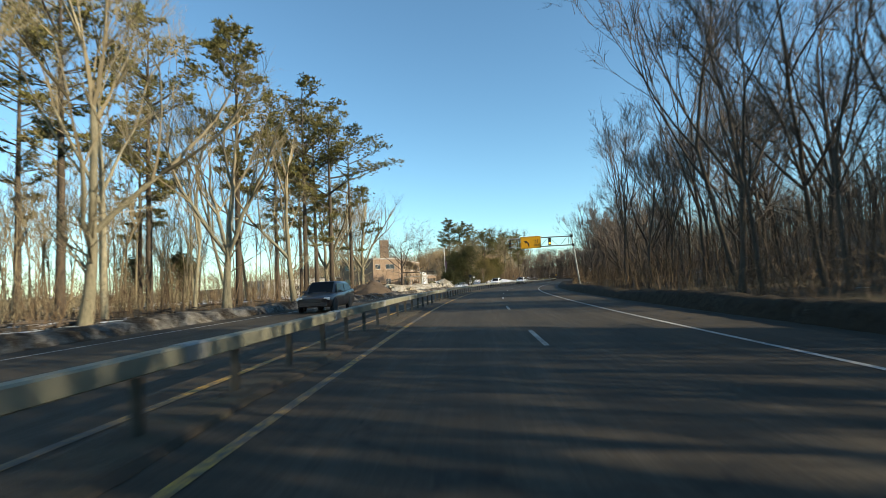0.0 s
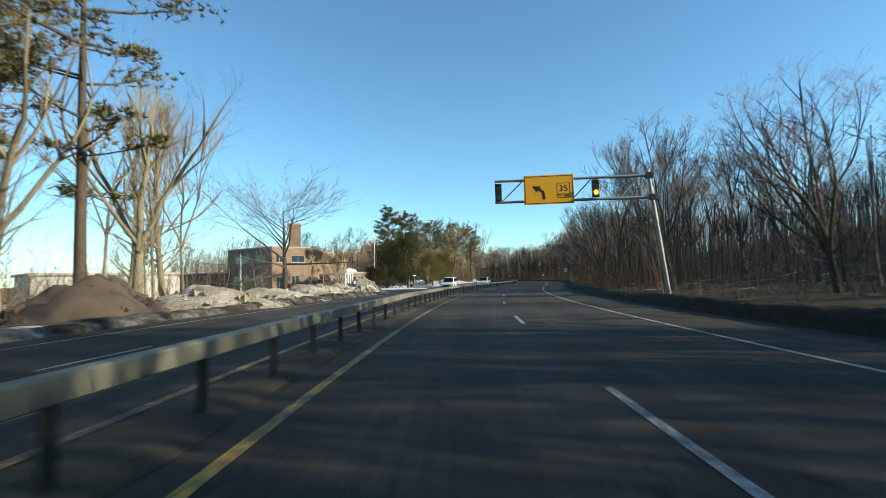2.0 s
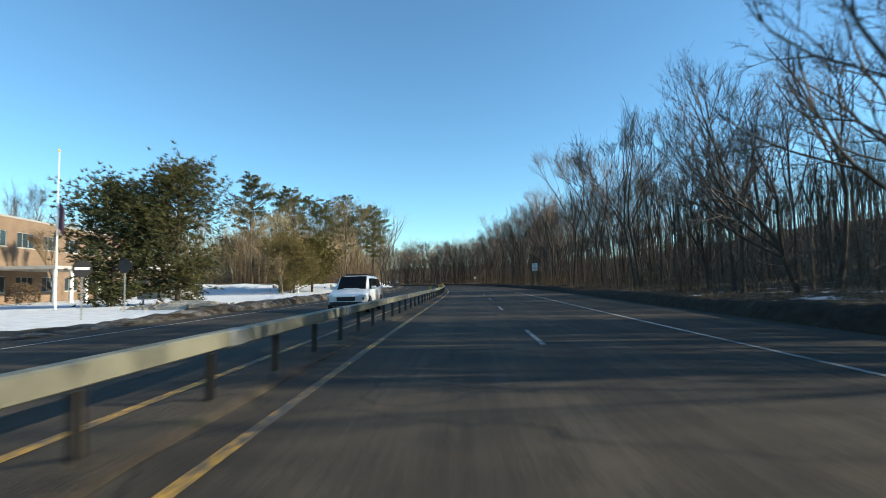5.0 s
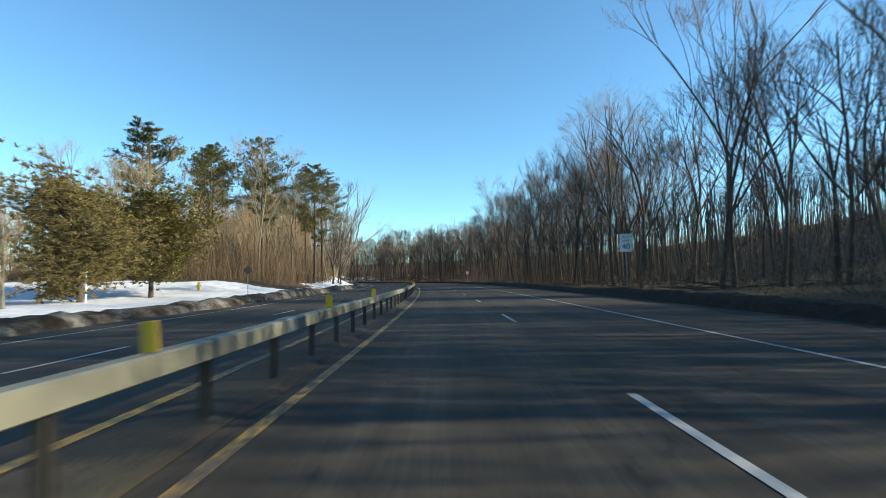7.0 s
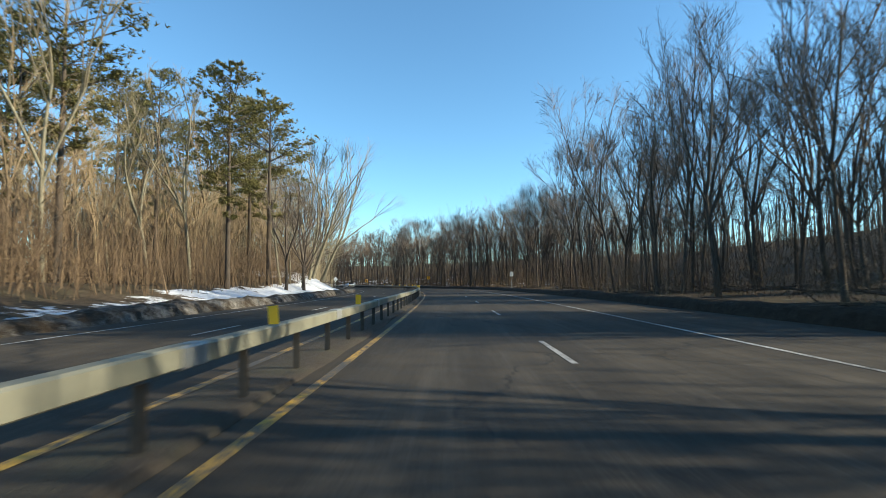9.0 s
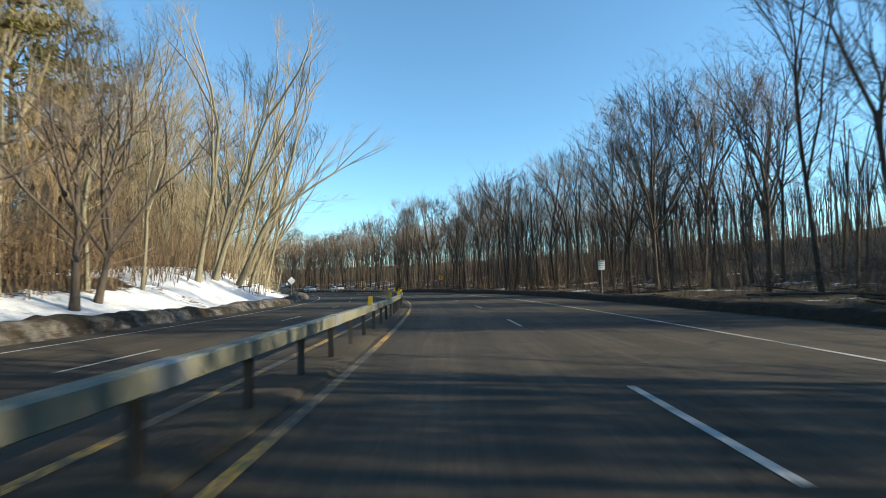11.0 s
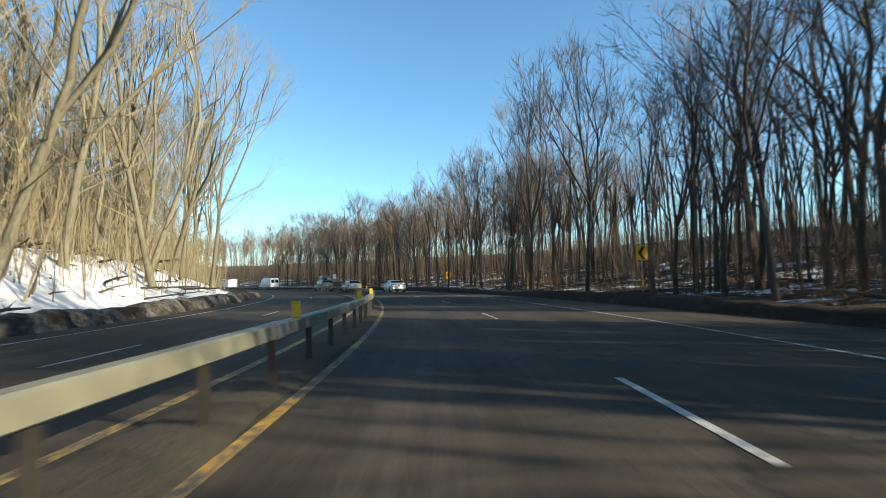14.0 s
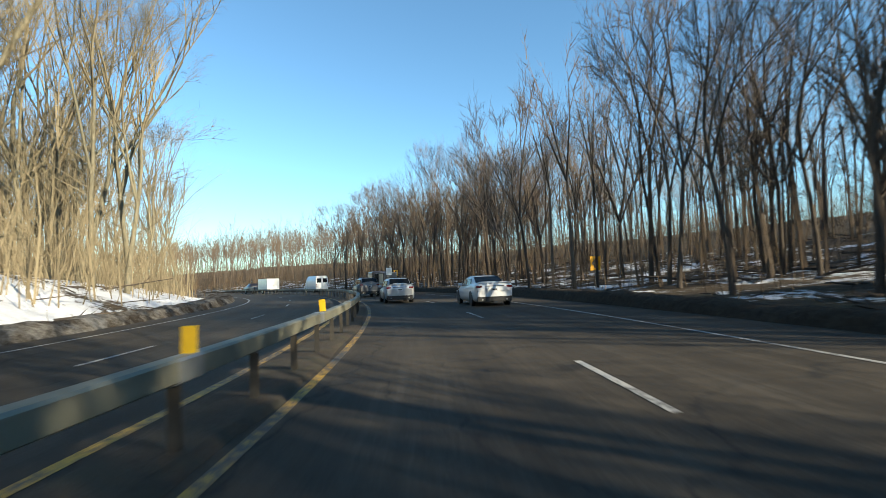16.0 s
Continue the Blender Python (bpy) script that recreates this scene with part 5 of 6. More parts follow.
PINE = [pine_tree(500 + i, 25 + 1.5 * i, 0.35, (0.36, 0.43, 0.33)[i], 6.4, 13 + i, M_NEEDLE, 0.10, 1.25, 0.35, 0.60) for i in range(3)]
NEAR_PINE = pine_tree(512, 23, 0.34, 0.30, 7.4, 9, M_NEEDLE, -0.04, 1.2, 0.6, 0.50, 0.25)
for s, d, turn in ((67.7, -22.0, 0), (57.5, -20.5, 140)):
    plant(NEAR_PINE, "near_pine", "pine_tree", "white pine with long layered boughs beside the road", "pines", s, d, turn, 1.0)
for i, (s, d, sc) in enumerate(((58, -24, 1.05), (49, -27, 1.08), (44, -33, 1.0), (62, -30, 0.9), (33, -31, 1.05), (22, -34, 1.0), (53, -42, 0.9), (12, -33, 1.05), (38, -40, 0.95), (64, -25.5, 0.95), (70, -31, 0.85))):
    plant(PINE[i % 3], "pine" + str(i % 3), "pine_tree", "tall white pine with layered green boughs", "pines", s, d, (i * 71) % 360, sc)
# pines beyond the school lawn
for i, (s, d, sc) in enumerate(((226.5, -25.8, 0.75), (240.0, -20.8, 0.70), (254.6, -21.5, 0.86), (261, -25.5, 0.80), (246, -30, 0.74), (265, -57, 1.20), (274, -47, 1.06), (236, -36, 0.76), (284, -37, 1.0), (256, -44, 0.9), (276, -29, 0.72))):
    plant(PINE[(i + 1) % 3], "pine" + str((i + 1) % 3), "pine_tree", "tall white pine with layered green boughs", "pines", s, d, (i * 53) % 360, sc)
SPRUCE = [pine_tree(600, 8.4, 0.24, 0.21, 5.3, 24, M_NEEDLE_OLIVE, -0.04, 1.9, 0.55, 0.45, 0.8),
          pine_tree(601, 12.0, 0.24, 0.07, 4.5, 25, M_NEEDLE_DARK, 0.0, 2.0, 0.55, 0.70, 1.1),
          pine_tree(602, 7.6, 0.24, 0.10, 5.2, 24, M_NEEDLE_TAN, 0.05, 1.9, 0.60, 0.40, 1.0),
          pine_tree(603, 31.0, 0.45, 0.30, 5.6, 22, M_NEEDLE_DARK, -0.05, 1.5, 0.22, 1.0, 0.4),
          pine_tree(604, 11.2, 0.24, 0.06, 4.6, 25, M_NEEDLE_DARK, -0.02, 2.0, 0.50, 0.42, 1.0)]
SPRUCE_LABEL = ("broad olive-green conifer on the snowy lawn", "dense dark green conifer on the snowy lawn", "broad conifer browned by winter on the snowy lawn", "tall pointed dark conifer behind the lawn", "dense round dark green conifer on the snowy lawn")
for i, (s, d, sc, k) in enumerate(((199.3, -27.6, 1.0, 0), (191.2, -28.6, 1.0, 2), (149.5, -25.7, 1.0, 4), (147.0, -29.5, 0.80, 1), (258.3, -56.2, 1.0, 3), (300.0, -50.0, 0.98, 3))):
    plant(SPRUCE[k], "spruce" + str(k), "conifer", SPRUCE_LABEL[k], "lawn conifers", s, d, i * 77, sc)
for s, d, sc in ((70, -52, 0.62), (64, -54, 0.55), (80, -60, 0.6)):
    plant(SPRUCE[1], "spruce1", "conifer", "dark conifer beyond the pines", "lawn conifers", s, d, s * 9, sc)
plant(SPRUCE[1], "spruce1", "conifer", "small dark conifer on the snowy lawn", "lawn conifers", 121.9, -23.5, 10, 0.30)
VASES = ((195.5, -46.8, 0.95), (222, -50, 0.72), (214, -62, 0.7), (226, -44, 0.66), (183.6, -28.2, 0.40))
# lawn trees before the school
for i, (s, d, sc) in enumerate(((137.2, -36.4, 0.86), (127.2, -32.6, 0.92), (122.5, -35, 0.86), (142.5, -42, 0.78), (162, -46, 0.9))):
    plant(SMALL[i % 2], "small" + str(i % 2), "lawn_tree", "small bare upright tree on the school lawn", "lawn trees", s, d, i * 67, sc)
plant(LIMBY, "limby", "spreading_tree", "bare spreading tree with long level limbs before the brick school", "", 96.0, -24.5, 200, 1.0)
for i, (s, d, sc) in enumerate(VASES):
    plant(VASE[i % 2], "vase" + str(i % 2), "bare_tree", "large bare tree with many upright stems by the school", "lawn trees", s, d, i * 97 + 30, sc)
for i, (s, d, sc) in enumerate(((160, -70, 0.8), (170, -66, 0.75), (176, -60, 0.8), (182, -66, 0.85), (195, -62, 0.9), (204, -55, 0.95), (212, -60, 1.0))):
    plant(TALL[i % 7], "tall" + str(i % 7), "bare_tree", "bare tree behind the school lawn", "far trees", s, d, i * 49, sc)
# the wood on the left beyond the lawn
stand(5, 17, 214, 292, -19, -46, PALE, "pale", "bare_tree", "tall bare pale-barked tree lit by the sun", "lit wood", 3.0, (0.62, 0.9))
stand(6, 48, 286, 410, -17.5, -44, PALE, "pale", "bare_tree", "tall bare pale-barked tree on the snowy slope", "lit wood", 2.3, (0.8, 1.12))
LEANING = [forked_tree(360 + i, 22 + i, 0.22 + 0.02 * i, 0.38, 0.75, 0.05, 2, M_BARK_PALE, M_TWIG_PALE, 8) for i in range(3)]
for i, (s, d, sc, over) in enumerate(((279.5, -20.5, 1.0, 6), (283.5, -20.2, 1.05, 13), (287.0, -19.0, 0.95, 24), (291.5, -18.8, 0.85, 17), (297.0, -20.5, 0.9, 10), (305.5, -19.8, 1.05, 12), (311.0, -21.0, 0.95, 16), (319.0, -19.5, 1.0, 15), (326.0, -20.5, 0.9, 9), (334.0, -19.0, 0.95, 13), (345.0, -20.0, 0.9, 10))):
    plant(LEANING[i % 3], "leaning" + str(i % 3), "leaning_tree", "tall pale trunk leaning out over the snowy slope", "lit wood", s, d, 0, sc, ((-1) ** i * 3, over))
stand(7, 9, 400, 450, -17, -50, PALE, "pale", "bare_tree", "bare pale-barked tree inside the bend", "lit wood", 3.0, (0.7, 1.0))
stand(8, 3, 252, 262, -17.5, -19.5, BROAD, "broad", "spreading_tree", "bare tree with crooked level branches at the road", "", 3, (0.72, 0.85))


# ---- far woods and brush ----
def strew(seed, count, s0, s1, d0, d1, power, sink, even=False):
    """Places by chance over a stretch beside the road, on the ground."""
    r = np.random.RandomState(seed)
    s = r.uniform(s0, s1, count)
    a = d0(s) if callable(d0) else d0
    b = d1(s) if callable(d1) else d1
    d = a + (b - a) * r.uniform(0, 1, count) ** power
    keep = (r.uniform(0, 1, count) < glade(s, d)) | even
    s, d = s[keep], d[keep]
    return [Vector(p) for p in spots(s, d, ground_height(s, d) - sink).tolist()]


def far_wood(name, seed, count, s0, s1, d0, d1, h0, h1, mat, label, limbs=12, stout=1.0):
    """Bare trees past counting: a stem that parts into leaders, with limbs and fine twigs."""
    r = random.Random(seed)
    w = Wood()
    up = Vector((0, 0, 1))
    for p in strew(seed, count, s0, s1, d0, d1, 1.0, 0.2):
        h = r.uniform(h0, h1)
        lean = Vector((r.uniform(-0.09, 0.09), r.uniform(-0.09, 0.09), 1))
        fork = p + lean * h * r.uniform(0.30, 0.52)
        g = h * r.uniform(0.0040, 0.0078) * stout
        w.tube([p, fork], [g * 1.15, g * 0.60], 4)
        leaders = []
        for k in range(3):
            d1k = (turned(r, lean.normalized(), r.uniform(0.05, 0.38)) + 0.15 * up).normalized()
            d2k = (turned(r, d1k, r.uniform(0.05, 0.25)) + 0.12 * up).normalized()
            ln = h * r.uniform(0.42, 0.60)
            mid = fork + d1k * ln * 0.5
            end = mid + d2k * ln * 0.5
            w.tube([fork - d1k * g, mid], [g * 0.56, g * 0.36], 3)
            w.blade(mid, end, d2k.orthogonal().normalized() * g * 0.36)
            leaders.append((fork, mid, end, d2k))
        for b in range(limbs):
            f, m, e, dk = leaders[b % 3]
            u = min((b // 3 + r.random()) / (limbs / 3), 1.0)
            q = f.lerp(m, u * 2) if u < 0.5 else m.lerp(e, u * 2 - 1)
            dd = (turned(r, dk, r.uniform(0.25, 0.75)) + 0.1 * up).normalized()
            ln = h * 0.20 * (1.15 - u) ** 0.5 * r.uniform(0.6, 1.2) + 0.4
            w.blade(q, q + dd * ln, dd.orthogonal().normalized() * (0.012 + g * 0.22))
            for c in range(7):
                tw = q + dd * ln * r.uniform(0.15, 0.98)
                td = (turned(r, dd, r.uniform(0.25, 0.85)) + 0.15 * up).normalized()
                w.blade(tw, tw + td * ln * r.uniform(0.3, 0.75), td.orthogonal().normalized() * r.uniform(0.013, 0.030))
    tagged(new(name, w.mesh(name, mat)), label, "woods", kind="stuff")


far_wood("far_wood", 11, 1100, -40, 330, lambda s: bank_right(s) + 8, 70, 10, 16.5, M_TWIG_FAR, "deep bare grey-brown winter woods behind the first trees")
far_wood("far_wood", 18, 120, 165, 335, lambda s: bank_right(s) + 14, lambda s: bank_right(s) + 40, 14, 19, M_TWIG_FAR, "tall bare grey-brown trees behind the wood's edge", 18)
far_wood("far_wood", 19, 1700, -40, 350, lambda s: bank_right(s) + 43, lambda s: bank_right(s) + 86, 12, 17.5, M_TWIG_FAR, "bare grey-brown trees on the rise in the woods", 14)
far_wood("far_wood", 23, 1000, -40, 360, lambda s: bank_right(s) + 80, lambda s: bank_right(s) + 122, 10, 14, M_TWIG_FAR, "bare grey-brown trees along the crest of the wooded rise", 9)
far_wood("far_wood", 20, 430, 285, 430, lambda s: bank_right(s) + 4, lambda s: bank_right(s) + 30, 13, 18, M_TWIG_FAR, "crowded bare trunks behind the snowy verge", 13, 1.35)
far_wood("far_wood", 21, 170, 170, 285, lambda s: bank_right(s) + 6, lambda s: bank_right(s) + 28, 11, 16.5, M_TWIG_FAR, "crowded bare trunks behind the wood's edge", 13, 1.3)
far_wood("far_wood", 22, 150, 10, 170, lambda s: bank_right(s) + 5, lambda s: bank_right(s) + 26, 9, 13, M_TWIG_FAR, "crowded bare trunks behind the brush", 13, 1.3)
far_wood("far_wood", 12, 1650, 310, 640, lambda s: bank_right(s) + 6, 104, 12, 19, M_TWIG_BEND, "deep bare grey-brown winter woods round the bend")
far_wood("far_wood", 13, 640, 286, 420, -24, -70, 13, 20, M_TWIG_PALE, "sunlit bare tan woods behind the snowy slope")
far_wood("far_wood", 17, 320, 218, 292, -25, -66, 9, 15.5, M_TWIG_TAN, "bare brown woods between the pines beyond the lawn")
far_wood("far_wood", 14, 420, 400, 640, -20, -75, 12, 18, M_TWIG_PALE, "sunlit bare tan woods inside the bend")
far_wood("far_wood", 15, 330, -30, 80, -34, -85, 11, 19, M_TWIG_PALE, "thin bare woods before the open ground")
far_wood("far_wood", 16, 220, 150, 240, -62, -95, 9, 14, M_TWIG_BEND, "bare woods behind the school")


def thicket(name, seed, count, s0, s1, d0, d1, h0, h1, mat, label, even=False):
    """Crowded bent stems and switches, the tangle of a winter wood."""
    r = random.Random(seed)
    w = Wood()
    for p in strew(seed, count, s0, s1, d0, d1, 1.0, 0.1, even):
        h = h0 + (h1 - h0) * r.random() ** 2.0
        up = Vector((r.gauss(0, 0.22), r.gauss(0, 0.22), 1)).normalized()
        bend = (up + Vector((r.gauss(0, 0.28), r.gauss(0, 0.28), 0))).normalized()
        a, g = r.uniform(0, 6.28), r.uniform(0.012, 0.028)
        side = Vector((math.cos(a), math.sin(a), 0)) * g
        mid = p + up * h * 0.45
        w.strip(p, mid, mid + bend * h * 0.55, side)
        for z in range(6):
            t = r.uniform(0.12, 0.9)
            q = p.lerp(mid, t / 0.45) if t < 0.45 else mid + bend * h * (t - 0.45)
            td = (turned(r, bend, r.uniform(0.3, 1.1)) + Vector((0, 0, 0.12))).normalized()
            w.blade(q, q + td * h * r.uniform(0.12, 0.36), td.orthogonal().normalized() * r.uniform(0.009, 0.022))
    tagged(new(name, w.mesh(name, mat)), label, "brush", kind="stuff")


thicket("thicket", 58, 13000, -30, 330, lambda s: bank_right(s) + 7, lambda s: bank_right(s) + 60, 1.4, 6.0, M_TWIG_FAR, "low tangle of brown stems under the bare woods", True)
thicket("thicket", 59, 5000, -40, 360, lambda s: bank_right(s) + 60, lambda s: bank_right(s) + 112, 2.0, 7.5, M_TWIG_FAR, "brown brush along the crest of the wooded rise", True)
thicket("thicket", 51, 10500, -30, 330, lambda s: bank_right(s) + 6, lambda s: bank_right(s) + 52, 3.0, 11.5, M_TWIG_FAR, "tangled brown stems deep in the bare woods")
thicket("thicket", 52, 9500, 310, 620, lambda s: bank_right(s) + 9, lambda s: bank_right(s) + 98, 1.5, 9.0, M_TWIG_BEND, "tangled brown stems round the bend")
thicket("thicket", 53, 7200, 286, 420, -19, -58, 1.5, 10.0, M_TWIG_PALE, "tangled tan stems in the sunlit wood")
thicket("thicket", 56, 5000, 216, 292, -20.5, -55, 1.5, 8.0, M_BRUSH, "tangled brown stems between the pines")
thicket("thicket", 54, 4500, 400, 620, -18, -60, 1.5, 8.0, M_TWIG_PALE, "tangled tan stems inside the bend")
thicket("thicket", 55, 5500, -30, 78, -30, -70, 1.5, 7.0, M_TWIG_PALE, "tangled stems behind the pines")


def brush(name, seed, count, s0, s1, d0, d1, h0, h1, mat, label, bushy=5, even=False):
    """Whips and saplings of the undergrowth."""
    r = random.Random(seed)
    w = Wood()
    for p in strew(seed, count, s0, s1, d0, d1, 1.2, 0.1, even):
        h = r.uniform(h0, h1) * r.uniform(0.6, 1)
        lean = Vector((r.uniform(-0.25, 0.25), r.uniform(-0.25, 0.25), 1)).normalized()
        mid = p + lean * h * 0.5
        top = mid + (lean + Vector((r.uniform(-0.3, 0.3), r.uniform(-0.3, 0.3), 0.2))).normalized() * h * 0.5
        g = 0.012 + 0.0048 * h
        w.strip(p, mid, top, lean.orthogonal().normalized() * g)
        for b in range(bushy):
            t = r.uniform(0.15, 0.95)
            q = p.lerp(mid, t * 2) if t < 0.5 else mid.lerp(top, t * 2 - 1)
            td = turned(r, lean, r.uniform(0.35, 1.0))
            ln = h * r.uniform(0.12, 0.32)
            w.spike(q, q + td * ln, 0.013)
            t2 = turned(r, td, 0.6)
            w.blade(q + td * ln * 0.5, q + td * ln * 0.5 + t2 * ln * 0.6, t2.orthogonal().normalized() * 0.013)
    tagged(new(name, w.mesh(name, mat)), label, "brush", kind="stuff")


thicket("thicket", 57, 7000, 320, 500, lambda s: bank_right(s) + 34, lambda s: bank_right(s) + 100, 4.0, 13.0, M_TWIG_BEND, "crowded brown stems on the rise beyond the bend")
brush("brush", 40, 3600, -25, 345, lambda s: bank_right(s) + 2.2, lambda s: bank_right(s) + 10, 0.8, 3.6, M_BRUSH, "low brown leafless brush at the wood's edge", 6, True)
brush("brush", 31, 2500, -25, 300, lambda s: bank_right(s) + 2.2, lambda s: bank_right(s) + 22, 2.0, 8.5, M_BRUSH, "brown leafless undergrowth along the wood's edge", 5)
brush("brush", 32, 4200, 290, 520, lambda s: bank_right(s) + 3.0, lambda s: bank_right(s) + 34, 1.2, 6.5, M_BRUSH, "brown leafless undergrowth between the trunks")
brush("brush", 33, 1300, 212, 300, -20, -40, 1.5, 6.5, M_BRUSH, "tan leafless thicket beyond the snowy verge")
brush("brush", 34, 1700, 285, 420, -17, -42, 1.5, 8.5, M_TWIG_PALE, "tan leafless undergrowth on the snowy slope")
brush("brush", 35, 1500, -25, 84, -18.5, -48, 1.0, 5.0, M_BRUSH, "brown leafless undergrowth below the pines")
brush("brush", 36, 900, 140, 215, -52, -62, 1.0, 5.0, M_BRUSH, "brown hedge and thicket behind the lawn")
brush("dry_grass", 37, 4600, -20, 290, lambda s: bank_right(s) + 2.0, lambda s: bank_right(s) + 5.0, 0.5, 1.9, M_TWIG_TAN, "pale dry grass along the wood's edge", 2)
brush("brush", 39, 900, 400, 620, -16, -50, 1.5, 6.5, M_BRUSH, "brown leafless thicket inside the bend", 5)


def fallen(name, seed, count, s0, s1, d0, d1, label):
    """Dead limbs and logs that lie on the ground."""
    r = random.Random(seed)
    w = Wood()
    for p in strew(seed, count, s0, s1, d0, d1, 1.0, -0.05):
        a, ln = r.uniform(0, 6.28), r.uniform(0.6, 3.8)
        d = Vector((math.cos(a), math.sin(a), r.uniform(-0.05, 0.16)))
        q = p + d * ln * 0.5 + Vector((r.uniform(-0.2, 0.2), r.uniform(-0.2, 0.2), 0.03))
        g = r.uniform(0.02, 0.085) * (0.5 + ln / 4)
        w.tube([p, q, p + d * ln], [g, g * 0.8, g * 0.4], 5)
        for k in range(2):
            e = q + turned(r, d, r.uniform(0.4, 0.9)) * ln * 0.35
            w.spike(q, Vector((e.x, e.y, max(e.z, p.z))), g * 0.4)
    tagged(new(name, w.mesh(name, M_BARK)), label, "fallen branches", kind="stuff")


fallen("fallen_branches", 61, 900, 285, 430, lambda s: bank_right(s) + 2.5, lambda s: bank_right(s) + 30, "grey fallen branches and logs on the snowy wood floor")
fallen("fallen_branches", 62, 500, 180, 285, lambda s: bank_right(s) + 2.5, lambda s: bank_right(s) + 14, "grey fallen branches at the wood's edge")
fallen("fallen_branches", 63, 260, 285, 372, -16, -32, "fallen branches on the snowy slope")
fallen("fallen_branches", 64, 260, -10, 70, -17, -34, "fallen branches below the pines")


# ---- vehicles ----
def car_paint(name, color, metal=0.0):
    k = Nodes(name)
    n = k.noise(2.2, 4, 0.6, k.local())
    col = k.mix(k.ramp(n, [(0.45, (0, 0, 0)), (0.8, (0.30, 0.30, 0.30))]), color, tuple(0.55 * c + 0.03 for c in color))
    return k.done(col, 0.34, metal, Coat_Weight=0.6, Coat_Roughness=0.08)


def loft(sections):
    """A closed skin through sections of equal length, capped at both ends."""
    bm = bmesh.new()
    rows = [[bm.verts.new(p) for p in sec] for sec in sections]
    n = len(rows[0])
    for a, b in zip(rows, rows[1:]):
        for j in range(n):
            bm.faces.new((a[j], a[(j + 1) % n], b[(j + 1) % n], b[j]))
    bm.faces.new(rows[0][::-1])
    bm.faces.new(rows[-1])
    bmesh.ops.recalc_face_normals(bm, faces=bm.faces)
    for f in bm.faces:
        f.smooth = len(f.verts) == 4
    return bm


def wheel_mesh(radius, width):
    prof = [(0.62, -0.42), (0.80, -0.5), (0.95, -0.46), (1.0, -0.30), (1.0, 0.30), (0.95, 0.46), (0.80, 0.5), (0.62, 0.42)]
    v, f = [], []
    n = 28
    for i in range(n):
        a = 2 * math.pi * i / n
        for q, x in prof:
            v.append((x * width, math.cos(a) * q * radius, math.sin(a) * q * radius))
        for j in range(len(prof) - 1):
            k, k2 = i * len(prof) + j, ((i + 1) % n) * len(prof) + j
            f.append((k, k + 1, k2 + 1, k2))
    tyre = mesh_of("tyre", v, f, M_TYRE, True)
    bm = bmesh.new()
    bmesh.ops.create_cone(bm, cap_ends=True, segments=28, radius1=0.63 * radius, radius2=0.63 * radius, depth=0.35 * width, matrix=Euler((0, radians(90), 0)).to_matrix().to_4x4())
    for k in range(5):
        m = Euler((2 * math.pi * k / 5, 0, 0)).to_matrix().to_4x4()
        for sx in (-1, 1):
            made = bmesh.ops.create_cube(bm, size=1.0, matrix=m @ Matrix.Translation((sx * 0.3 * width, 0, 0.34 * radius)) @ Matrix.Diagonal((0.22 * width, 0.15 * radius, 0.58 * radius, 1)))
    rim = bpy.data.meshes.new("rim")
    bm.to_mesh(rim)
    bm.free()
    rim.materials.append(M_RIM)
    return tyre, rim


